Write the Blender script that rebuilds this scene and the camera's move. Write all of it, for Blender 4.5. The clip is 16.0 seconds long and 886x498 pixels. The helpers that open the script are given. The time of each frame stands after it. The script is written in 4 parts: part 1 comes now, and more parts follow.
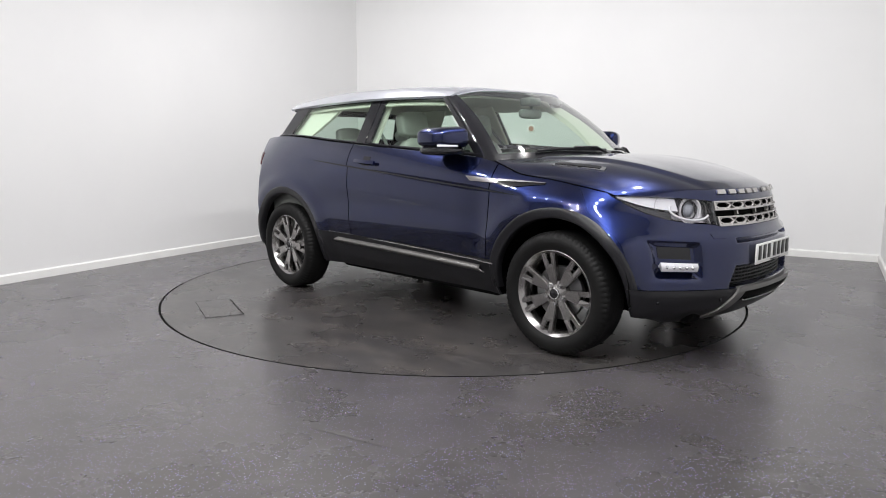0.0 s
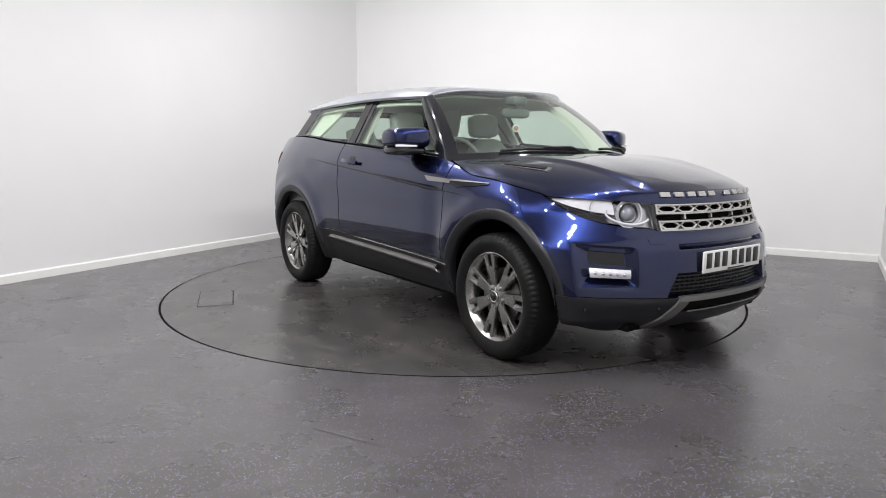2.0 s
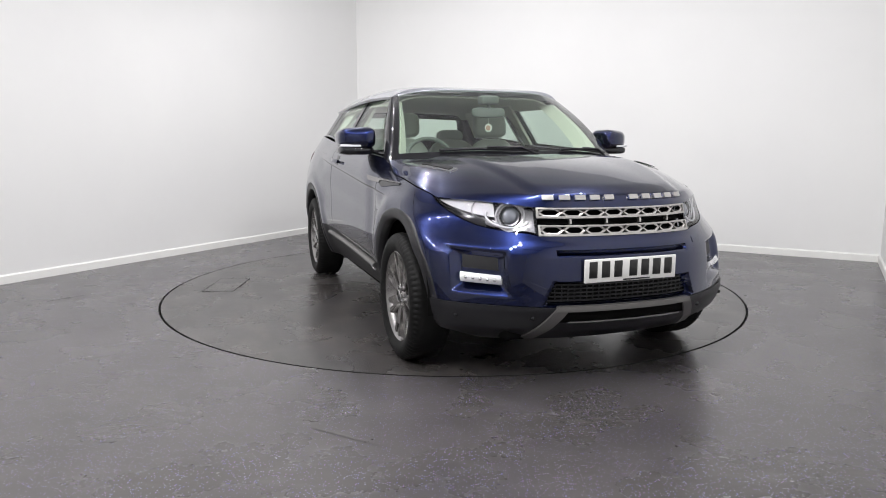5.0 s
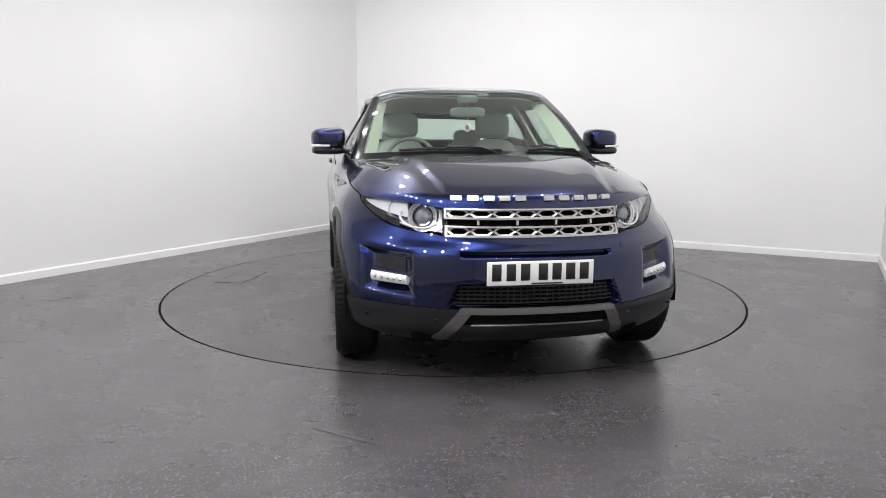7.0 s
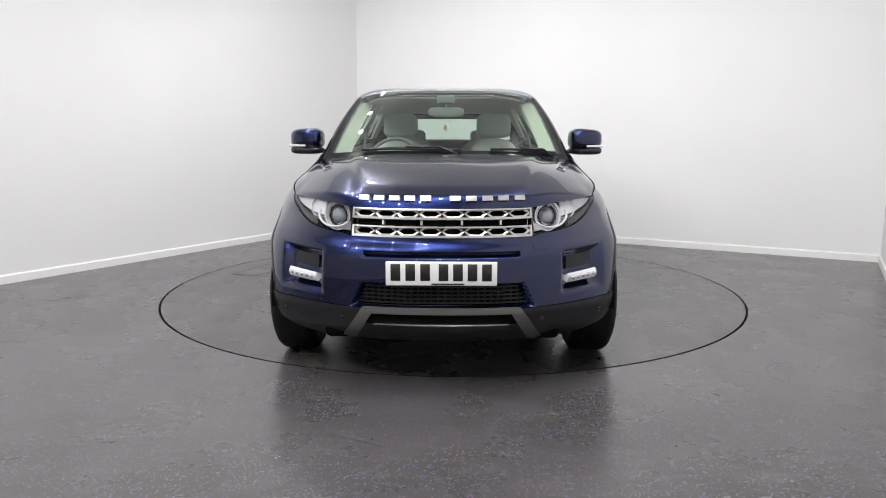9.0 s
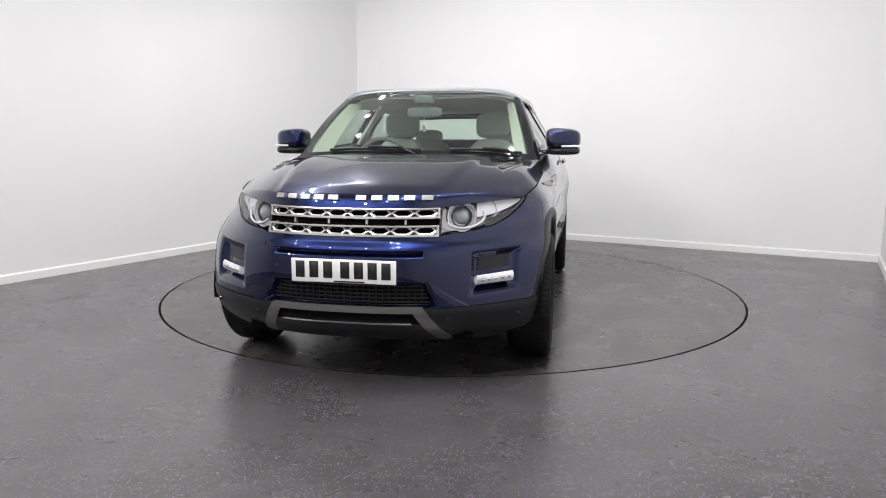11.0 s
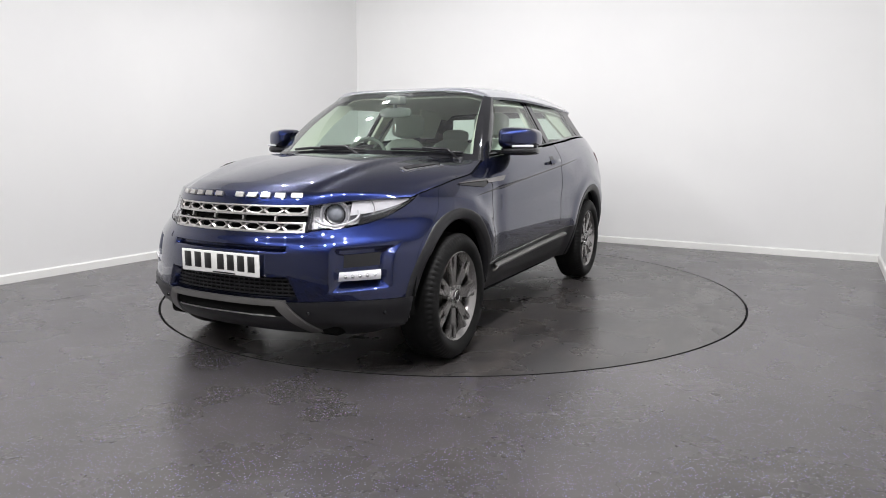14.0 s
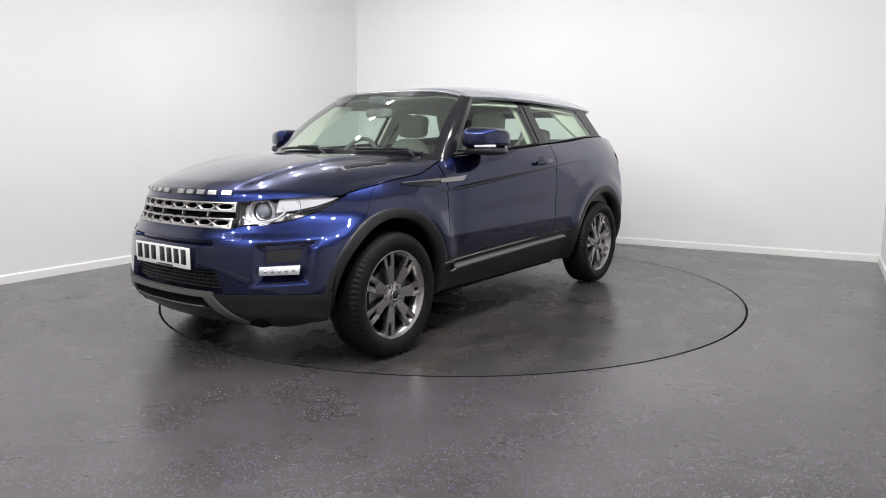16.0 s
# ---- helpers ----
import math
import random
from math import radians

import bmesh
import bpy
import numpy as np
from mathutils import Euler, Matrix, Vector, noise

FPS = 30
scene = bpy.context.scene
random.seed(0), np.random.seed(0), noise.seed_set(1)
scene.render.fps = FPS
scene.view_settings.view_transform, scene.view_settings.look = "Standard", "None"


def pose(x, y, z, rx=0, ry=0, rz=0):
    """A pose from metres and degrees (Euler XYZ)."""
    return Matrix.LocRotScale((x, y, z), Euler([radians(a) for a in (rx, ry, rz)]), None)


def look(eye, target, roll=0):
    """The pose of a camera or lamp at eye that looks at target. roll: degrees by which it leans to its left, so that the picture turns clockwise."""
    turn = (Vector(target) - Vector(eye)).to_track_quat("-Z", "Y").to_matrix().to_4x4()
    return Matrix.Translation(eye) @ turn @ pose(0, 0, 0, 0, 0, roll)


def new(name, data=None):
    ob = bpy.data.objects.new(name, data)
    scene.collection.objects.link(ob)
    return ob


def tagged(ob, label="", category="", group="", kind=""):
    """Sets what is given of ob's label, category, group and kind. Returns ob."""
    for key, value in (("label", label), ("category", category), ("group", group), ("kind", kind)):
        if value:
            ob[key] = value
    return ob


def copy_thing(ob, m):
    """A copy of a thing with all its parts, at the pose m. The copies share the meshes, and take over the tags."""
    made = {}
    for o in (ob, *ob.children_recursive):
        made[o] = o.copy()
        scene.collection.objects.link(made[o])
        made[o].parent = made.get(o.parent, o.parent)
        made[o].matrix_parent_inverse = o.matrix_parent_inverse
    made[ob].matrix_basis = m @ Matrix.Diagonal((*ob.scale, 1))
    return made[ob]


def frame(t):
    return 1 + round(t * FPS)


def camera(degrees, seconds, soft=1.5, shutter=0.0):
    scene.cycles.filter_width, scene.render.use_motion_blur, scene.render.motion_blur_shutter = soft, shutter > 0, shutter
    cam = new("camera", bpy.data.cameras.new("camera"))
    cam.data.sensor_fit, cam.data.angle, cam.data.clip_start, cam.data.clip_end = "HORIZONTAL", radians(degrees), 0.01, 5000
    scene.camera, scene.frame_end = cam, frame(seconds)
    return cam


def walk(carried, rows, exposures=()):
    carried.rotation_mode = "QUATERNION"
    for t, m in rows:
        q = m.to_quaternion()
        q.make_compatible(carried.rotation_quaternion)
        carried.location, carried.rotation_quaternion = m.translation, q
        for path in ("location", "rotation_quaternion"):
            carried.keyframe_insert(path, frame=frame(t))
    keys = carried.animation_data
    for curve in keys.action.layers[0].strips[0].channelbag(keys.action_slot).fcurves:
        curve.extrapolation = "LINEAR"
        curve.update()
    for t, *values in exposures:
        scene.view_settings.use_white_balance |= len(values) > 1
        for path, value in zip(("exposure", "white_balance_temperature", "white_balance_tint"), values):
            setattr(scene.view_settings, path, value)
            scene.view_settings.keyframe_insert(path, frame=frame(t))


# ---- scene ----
# a fixed camera on a tripod near one wall of the studio
EYE = (0.0, -5.591, 1.185)
cam = camera(66.635, 16.0, soft=0.95)
_aim = (EYE[0] - 0.010667, EYE[1] + 0.98811, EYE[2] - 0.15337)
CAM_ROWS = [(0.0, look(EYE, _aim, 0.138)), (16.0, look(EYE, _aim, 0.138))]
walk(cam, CAM_ROWS)

# ---- light ----
scene.view_settings.exposure = -0.38
world = bpy.data.worlds.new("world")
scene.world = world
world.use_nodes = True
world.node_tree.nodes["Background"].inputs[0].default_value = (0.9, 0.93, 1.0, 1)
world.node_tree.nodes["Background"].inputs[1].default_value = 0.05

# room axes: the far corner, along the end wall, along the side wall
CORNER = Vector((-1.36, 4.44, 0))
E1 = Vector((0.8763, -0.4818, 0)).normalized()
E2 = Vector((-E1.y, E1.x, 0)) * -1
ROOM_W, ROOM_L, ROOM_H = 6.58, 9.6, 3.5
ROOM_TURN = math.degrees(math.atan2(E1.y, E1.x))


def room(a, b, z=0.0):
    return CORNER + E1 * a + E2 * b + Vector((0, 0, z))


def lerp_to(a, b, k):
    return a + (b - a) * k


LAMP_POWER = 28.5
LAMP_SPOTS = [(1.8, 2.9 + 0.72 * k) for k in range(8)] + [(5.15, 3.5 + 0.66 * k) for k in range(8)] + [(a, 8.9) for a in (2.3, 3.3, 4.3)]
for a, b in LAMP_SPOTS:
    lamp_data = bpy.data.lights.new("downlight_lamp", "AREA")
    lamp_data.shape, lamp_data.size, lamp_data.energy = "DISK", 0.085, LAMP_POWER * (lerp_to(1.0, 0.50, (b - 2.9) / 5.0) if a < 2 else 1.0 if b < 8.5 else 1.35)
    lamp_data.color = (1.0, 0.985, 0.99)
    lamp = new("downlight_lamp", lamp_data)
    lamp.matrix_world = look(room(a, b, ROOM_H - 0.03), room(lerp_to(a, 3.29, 0.7), b - 2.3, 0.4))


# ---- materials ----
def material(name, colour, rough=0.5, metal=0.0, **extra):
    m = bpy.data.materials.new(name)
    m.use_nodes = True
    b = m.node_tree.nodes["Principled BSDF"]
    b.inputs["Base Color"].default_value = (*colour, 1)
    b.inputs["Roughness"].default_value = rough
    b.inputs["Metallic"].default_value = metal
    for key, value in extra.items():
        b.inputs[key.replace("_", " ")].default_value = value
    return m


def nodes_of(m):
    return m.node_tree.nodes, m.node_tree.links, m.node_tree.nodes["Principled BSDF"]


def noise_node(m, scale, detail=4.0, rough=0.55, stretch=None):
    n, l, b = nodes_of(m)
    tc = n.new("ShaderNodeTexCoord")
    t = n.new("ShaderNodeTexNoise")
    t.inputs["Scale"].default_value, t.inputs["Detail"].default_value, t.inputs["Roughness"].default_value = scale, detail, rough
    if stretch:
        mp = n.new("ShaderNodeMapping")
        mp.inputs["Scale"].default_value = stretch
        l.new(tc.outputs["Object"], mp.inputs[0])
        l.new(mp.outputs[0], t.inputs[0])
    else:
        l.new(tc.outputs["Object"], t.inputs[0])
    return t.outputs[0]


def ramp(m, fac, stops):
    n, l, b = nodes_of(m)
    r = n.new("ShaderNodeValToRGB")
    while len(r.color_ramp.elements) < len(stops):
        r.color_ramp.elements.new(0.5)
    for e, (p, c) in zip(r.color_ramp.elements, stops):
        e.position = p
        e.color = (*c, 1) if len(c) == 3 else c
    l.new(fac, r.inputs[0])
    return r.outputs[0]


def bump(m, height, strength, distance=0.01):
    n, l, b = nodes_of(m)
    k = n.new("ShaderNodeBump")
    k.inputs["Strength"].default_value, k.inputs["Distance"].default_value = strength, distance
    l.new(height, k.inputs["Height"])
    l.new(k.outputs[0], b.inputs["Normal"])


def grey(v):
    return (v, v, v)


def mix(m, kind, fac, a, b2):
    n, l, b = nodes_of(m)
    x = n.new("ShaderNodeMix")
    x.data_type, x.blend_type = "RGBA", kind
    for sock, val in ((x.inputs[0], fac), (x.inputs[6], a), (x.inputs[7], b2)):
        if isinstance(val, (int, float)):
            sock.default_value = val
        elif isinstance(val, tuple):
            sock.default_value = (*val, 1)
        else:
            l.new(val, sock)
    return x.outputs[2]


def vinyl(name, flakes, worn=0.0, tone=1.0):
    m = material(name, (0.1, 0.1, 0.1), 0.3, Specular_IOR_Level=0.72)
    n, l, b = nodes_of(m)
    c = ramp(m, noise_node(m, 1.1, 6), [(0.3, (0.050, 0.047, 0.046)), (0.7, (0.078, 0.073, 0.072))])
    scuff = ramp(m, noise_node(m, 4.0, 5, 0.55, (1.0, 3.0, 1.0)), [(0.50, grey(0)), (0.86, grey(0.6))])
    c = mix(m, "MIX", scuff, c, (0.105, 0.100, 0.100))
    c = mix(m, "MULTIPLY", 1.0, c, grey(tone))
    if worn:
        smear = ramp(m, noise_node(m, 2.6, 8, 0.66, (1.0, 1.9, 1.0)), [(0.46, grey(0)), (0.70, grey(worn))])
        c = mix(m, "MIX", smear, c, (0.100, 0.089, 0.081))
        dirt = ramp(m, noise_node(m, 1.3, 6, 0.6), [(0.26, grey(0.30 + 0.5 * worn)), (0.52, grey(0))])
        c = mix(m, "MIX", dirt, c, (0.026, 0.023, 0.021))
    rub = ramp(m, noise_node(m, 5.5, 4, 0.6, (1.0, 3.6, 1.0)), [(0.695, grey(0)), (0.76, grey(0.55))])
    c = mix(m, "MIX", rub, c, (0.26, 0.25, 0.245))
    v = n.new("ShaderNodeTexVoronoi")
    v.inputs["Scale"].default_value = 125
    tc = n.new("ShaderNodeTexCoord")
    l.new(tc.outputs["Object"], v.inputs["Vector"])
    dot = ramp(m, v.outputs["Distance"], [(0.22, grey(1)), (0.36, grey(0))])
    sep = n.new("ShaderNodeSeparateColor")
    l.new(v.outputs["Color"], sep.inputs[0])
    pick = ramp(m, sep.outputs[0], [(0.64, grey(0)), (0.68, grey(1))])
    hue = ramp(m, sep.outputs[1], [(0.0, (0.20, 0.18, 0.66)), (0.45, (0.44, 0.44, 0.52)), (0.75, (0.30, 0.18, 0.55)), (1.0, (0.45, 0.24, 0.50))])
    fl = mix(m, "MULTIPLY", 1.0, dot, pick)
    k = mix(m, "MULTIPLY", 1.0, fl, grey(flakes))
    c = mix(m, "MIX", k, c, hue)
    l.new(c, b.inputs["Base Color"])
    r = ramp(m, noise_node(m, 2.3, 5), [(0.3, grey(0.245)), (0.7, grey(0.315))])
    l.new(r, b.inputs["Roughness"])
    bump(m, noise_node(m, 160, 3), 0.05, 0.002)
    return m


M_FLOOR = vinyl("speckled grey vinyl", 0.72, 0.12, 1.08)
M_DISC = vinyl("worn turntable vinyl", 0.10, 0.75, 0.72)
M_WALL = material("white wall paint", (0.86, 0.86, 0.86), 0.6)
bump(M_WALL, noise_node(M_WALL, 90, 4), 0.05, 0.002)
nodes_of(M_WALL)[1].new(ramp(M_WALL, noise_node(M_WALL, 0.8, 5), [(0.3, (0.755, 0.755, 0.755)), (0.7, (0.785, 0.785, 0.78))]),
                        nodes_of(M_WALL)[2].inputs["Base Color"])
M_SKIRT = material("white skirting gloss", (0.82, 0.82, 0.80), 0.35)
M_CEIL = material("white ceiling paint", (0.72, 0.72, 0.73), 0.8)
M_GAP = material("dark rubber joint", (0.008, 0.008, 0.008), 0.7)
M_CHROME = material("satin chrome", (0.62, 0.62, 0.62), 0.18, 1.0)
M_GLOW = material("lamp glow", (1, 1, 1), 0.5, 0.0, Emission_Color=(1, 0.96, 0.92, 1), Emission_Strength=6.0)


# ---- mesh helpers ----
def mesh_ob(name, verts, faces, mat, parent=None, smooth=True, label=""):
    me = bpy.data.meshes.new(name)
    me.from_pydata([tuple(v) for v in verts], [], faces)
    me.update()
    if smooth:
        me.shade_smooth()
    me.materials.append(mat)
    ob = new(name, me)
    ob.parent = parent
    if label:
        ob["label"] = label
    return ob


def face_out(ob, centre=(-0.1, 0.0, 0.75)):
    """Turn a sheet of the car so that its front faces away from the car's middle."""
    c = Vector(centre)
    total = 0.0
    for f in ob.data.polygons:
        d = f.center - c
        d.x *= 0.35
        total += f.normal.dot(d.normalized()) * f.area
    if total < 0:
        ob.data.flip_normals()
    return ob


def part(name, bm, mat, parent=None, label="", smooth=True):
    me = bpy.data.meshes.new(name)
    bm.normal_update()
    bm.to_mesh(me)
    bm.free()
    if smooth:
        me.shade_smooth()
    me.materials.append(mat)
    ob = new(name, me)
    ob.parent = parent
    if label:
        ob["label"] = label
    return ob


def box_bm(size, centre=(0, 0, 0), bevel=0.0, seg=2, bm=None, m=None):
    bm = bm or bmesh.new()
    r = bmesh.ops.create_cube(bm, size=1.0)
    bmesh.ops.scale(bm, vec=size, verts=r["verts"])
    if bevel:
        edges = list({e for v in r["verts"] for e in v.link_edges})
        out = bmesh.ops.bevel(bm, geom=edges, offset=bevel, segments=seg, affect="EDGES", profile=0.5)
        vs = list({v for f in out["faces"] for v in f.verts} | {v for v in r["verts"] if v.is_valid})
        r = {"verts": vs}
    if m is not None:
        bmesh.ops.transform(bm, matrix=m, verts=r["verts"])
    bmesh.ops.translate(bm, vec=centre, verts=r["verts"])
    return bm


def solid(ob, thick, offset=-1.0):
    s = ob.modifiers.new("thickness", "SOLIDIFY")
    s.thickness, s.offset = thick, offset
    e = ob.modifiers.new("crisp_edges", "EDGE_SPLIT")
    e.split_angle = radians(42)
    return ob


def harden(ob, degrees=35):
    ob.data.set_sharp_from_angle(angle=radians(degrees))
    return ob


# ---- the studio ----
R_DISC = 2.302
DISC_X, DISC_Y = 0.014, 0.055
RIM = 0.012


def build_room():
    seg = 160
    # floor sheet with a round well for the turntable
    vs, fs = [], []
    for k in range(seg):
        t = 2 * math.pi * k / seg
        vs.append((math.cos(t) * (R_DISC + RIM) + DISC_X, math.sin(t) * (R_DISC + RIM) + DISC_Y, 0))
    for k in range(seg):
        t = 2 * math.pi * k / seg
        d = Vector((math.cos(t), math.sin(t), 0))
        # distance to the room's edge
        best = 99
        for n0, lim in ((E1 * -1, (CORNER).dot(E1) * -1 + 0.05), (E1, (CORNER + E1 * ROOM_W).dot(E1) + 0.05),
                        (E2 * -1, -(CORNER).dot(E2) + 0.05), (E2, (CORNER + E2 * ROOM_L).dot(E2) + 0.05)):
            s = d.dot(n0)
            if s > 1e-4:
                best = min(best, lim / s)
        vs.append(tuple(d * best))
    for k in range(seg):
        j = (k + 1) % seg
        fs.append((k, j, seg + j, seg + k))
    base = len(vs)
    for k in range(seg):
        vs.append((vs[k][0], vs[k][1], -0.08))
    for k in range(seg):
        j = (k + 1) % seg
        fs.append((j, k, base + k, base + j))
    tagged(mesh_ob("floor", vs, fs, M_FLOOR, smooth=False), "dark grey speckled vinyl studio floor with scuffs", "floor", kind="structure")
    well = bmesh.new()
    bmesh.ops.create_circle(well, cap_ends=True, radius=R_DISC + 0.1, segments=64, matrix=pose(DISC_X, DISC_Y, -0.06))
    tagged(part("ground", well, M_GAP, smooth=False), "black pit below the turntable", "ground", kind="structure")

    def slab(name, p, q, z0, z1, thick, mat, label, cat, out=None):
        p, q = Vector(p), Vector(q)
        d = (q - p).normalized()
        nrm = Vector((d.y, -d.x, 0)) if out is None else out
        vs = []
        for z in (z0, z1):
            for w in (p, q, q + nrm * thick, p + nrm * thick):
                vs.append((w.x, w.y, z))
        fs = [(0, 1, 5, 4), (1, 2, 6, 5), (2, 3, 7, 6), (3, 0, 4, 7), (4, 5, 6, 7), (3, 2, 1, 0)]
        ob = mesh_ob(name, vs, fs, mat, smooth=False)
        bm = bmesh.new()
        bm.from_mesh(ob.data)
        bmesh.ops.recalc_face_normals(bm, faces=bm.faces)
        bm.to_mesh(ob.data)
        bm.free()
        return tagged(ob, label, cat, kind="structure")

    t = 0.12
    slab("wall_end", room(-t, 0), room(ROOM_W + t, 0), -0.05, ROOM_H, t, M_WALL, "plain white painted studio wall", "wall", E2 * -1)
    slab("wall_side", room(0, 0), room(0, ROOM_L), -0.05, ROOM_H, t, M_WALL, "plain white painted studio wall", "wall", E1 * -1)
    slab("wall_near", room(ROOM_W, 0), room(ROOM_W, ROOM_L), -0.05, ROOM_H, t, M_WALL, "plain white painted studio wall", "wall", E1)
    slab("wall_back", room(-t, ROOM_L), room(ROOM_W + t, ROOM_L), -0.05, ROOM_H, t, M_WALL, "plain white painted studio wall", "wall", E2)
    slab("ceiling", room(-t, -t), room(ROOM_W + t, -t), ROOM_H, ROOM_H + 0.1, ROOM_L + 2 * t, M_CEIL, "plain white painted studio ceiling", "ceiling", E2)
    # skirting boards, chamfered at the top
    def skirting(p, q, inward):
        prof = [(0, 0), (0.018, 0), (0.018, 0.066), (0.012, 0.074), (0.0, 0.078)]
        vs, fs = [], []
        for w in (p, q):
            for o, z in prof:
                v = w + inward * o
                vs.append((v.x, v.y, z))
        k = len(prof)
        for i in range(k - 1):
            fs.append((i, i + 1, k + i + 1, k + i))
        ob = mesh_ob("baseboard", vs, fs, M_SKIRT, smooth=False)
        return tagged(ob, "white painted timber skirting board", "skirting", kind="structure")
    skirting(room(0.0, 0), room(ROOM_W, 0), E2)
    skirting(room(0, 0.018), room(0, ROOM_L), E1)
    skirting(room(ROOM_W, 0.018), room(ROOM_W, ROOM_L), E1 * -1)
    skirting(room(0.02, ROOM_L), room(ROOM_W - 0.02, ROOM_L), E2 * -1)


def build_downlights():
    first = None
    for a, b in LAMP_SPOTS:
        m = Matrix.Translation(room(a, b, ROOM_H))
        if first is None:
            first = new("downlight")
            tagged(first, "round white recessed ceiling downlight, switched on", "lamp", "ceiling downlights")
            bm = bmesh.new()
            prof = [(0.078, -0.012), (0.082, -0.02), (0.098, -0.018), (0.102, 0.0), (0.078, 0.0)]
            seg = 24
            ring = []
            for k in range(seg):
                t = 2 * math.pi * k / seg
                ring.append([bm.verts.new((r * math.cos(t), r * math.sin(t), z)) for r, z in prof])
            for k in range(seg):
                for i in range(len(prof)):
                    j, i2 = (k + 1) % seg, (i + 1) % len(prof)
                    bm.faces.new((ring[k][i], ring[j][i], ring[j][i2], ring[k][i2]))
            part("trim_ring", bm, M_SKIRT, first)
            bm = bmesh.new()
            bmesh.ops.create_circle(bm, cap_ends=True, radius=0.078, segments=24, matrix=pose(0, 0, -0.006, 180))
            part("diffuser", bm, M_GLOW, first, smooth=False)
            first.matrix_basis = m
        else:
            copy_thing(first, m)


# ---- turntable ----
def build_turntable():
    root = new("turntable")
    tagged(root, "round vinyl-topped vehicle turntable set flush in the floor", "turntable")
    bm = bmesh.new()
    bmesh.ops.create_circle(bm, cap_ends=True, radius=R_DISC - 0.004, segments=160)
    part("disc", bm, M_DISC, root, smooth=False)
    bm = bmesh.new()
    seg = 160
    a = [bm.verts.new((math.cos(2 * math.pi * k / seg) * (R_DISC - 0.004), math.sin(2 * math.pi * k / seg) * (R_DISC - 0.004), 0)) for k in range(seg)]
    b = [bm.verts.new((v.co.x, v.co.y, -0.05)) for v in a]
    for k in range(seg):
        j = (k + 1) % seg
        bm.faces.new((a[k], b[k], b[j], a[j]))
    part("edge", bm, M_GAP, root, smooth=False)
    return root
# ---- car paint and trim ----
def car_paint(name, colour, rough, metal, coat=1.0):
    m = material(name, colour, rough, metal, Coat_Weight=coat, Coat_Roughness=0.015, Coat_IOR=1.52)
    return m


M_BLUE = car_paint("dark blue metallic paint", (0.004, 0.009, 0.044), 0.27, 1.0)
_f = noise_node(M_BLUE, 900, 2)
nodes_of(M_BLUE)[1].new(ramp(M_BLUE, _f, [(0.35, (0.0046, 0.0084, 0.041)), (0.7, (0.0102, 0.0184, 0.084))]), nodes_of(M_BLUE)[2].inputs["Base Color"])
M_SILVER = car_paint("silver roof paint", (0.50, 0.51, 0.56), 0.32, 0.6)
M_BLACK = material("black textured plastic", (0.009, 0.009, 0.011), 0.38, Specular_IOR_Level=0.40)
bump(M_BLACK, noise_node(M_BLACK, 400, 3), 0.15, 0.002)
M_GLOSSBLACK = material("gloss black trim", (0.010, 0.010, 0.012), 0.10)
M_DARK = material("matt black underbody", (0.004, 0.004, 0.004), 0.9, Specular_IOR_Level=0.05)
M_SKID = material("satin grey metal paint", (0.17, 0.165, 0.16), 0.36, 0.65)
M_GRILLE = material("bright satin silver", (0.50, 0.485, 0.47), 0.30, 0.9)
M_TYRE = material("tyre rubber", (0.006, 0.006, 0.006), 0.55, Specular_IOR_Level=0.18)
bump(M_TYRE, noise_node(M_TYRE, 120, 4), 0.15, 0.003)
M_ALLOY = material("graphite alloy", (0.35, 0.34, 0.335), 0.24, 1.0)
M_DISCMETAL = material("brake disc steel", (0.25, 0.25, 0.25), 0.4, 1.0)
M_SEAT = material("pale grey leather", (0.48, 0.49, 0.46), 0.5)
bump(M_SEAT, noise_node(M_SEAT, 60, 4), 0.2, 0.004)
M_LINER = material("cream headliner cloth", (0.72, 0.715, 0.63), 0.9)
M_DASH = material("charcoal dashboard", (0.15, 0.158, 0.15), 0.55)
bump(M_DASH, noise_node(M_DASH, 300, 3), 0.2, 0.002)
M_PLATE = material("white number plate", (0.72, 0.72, 0.70), 0.3)
M_INK = material("black plate ink", (0.01, 0.01, 0.01), 0.4)
M_REFLECTOR = material("bright lamp reflector", (0.80, 0.80, 0.82), 0.22, 0.85)
M_HOUSING = material("dark chrome lamp housing", (0.46, 0.46, 0.48), 0.22, 0.9)
M_LENS = material("white lamp lens", (0.64, 0.64, 0.67), 0.14, 0.0, Coat_Weight=1.0)
bump(M_LENS, noise_node(M_LENS, 130, 1), 0.5, 0.006)
M_RED = material("red tail lamp", (0.07, 0.004, 0.004), 0.12)
M_MEDAL = material("red and cream medallion", (0.42, 0.22, 0.16), 0.4)
M_MIRRORGLASS = material("mirror glass", (0.8, 0.8, 0.8), 0.02, 1.0)


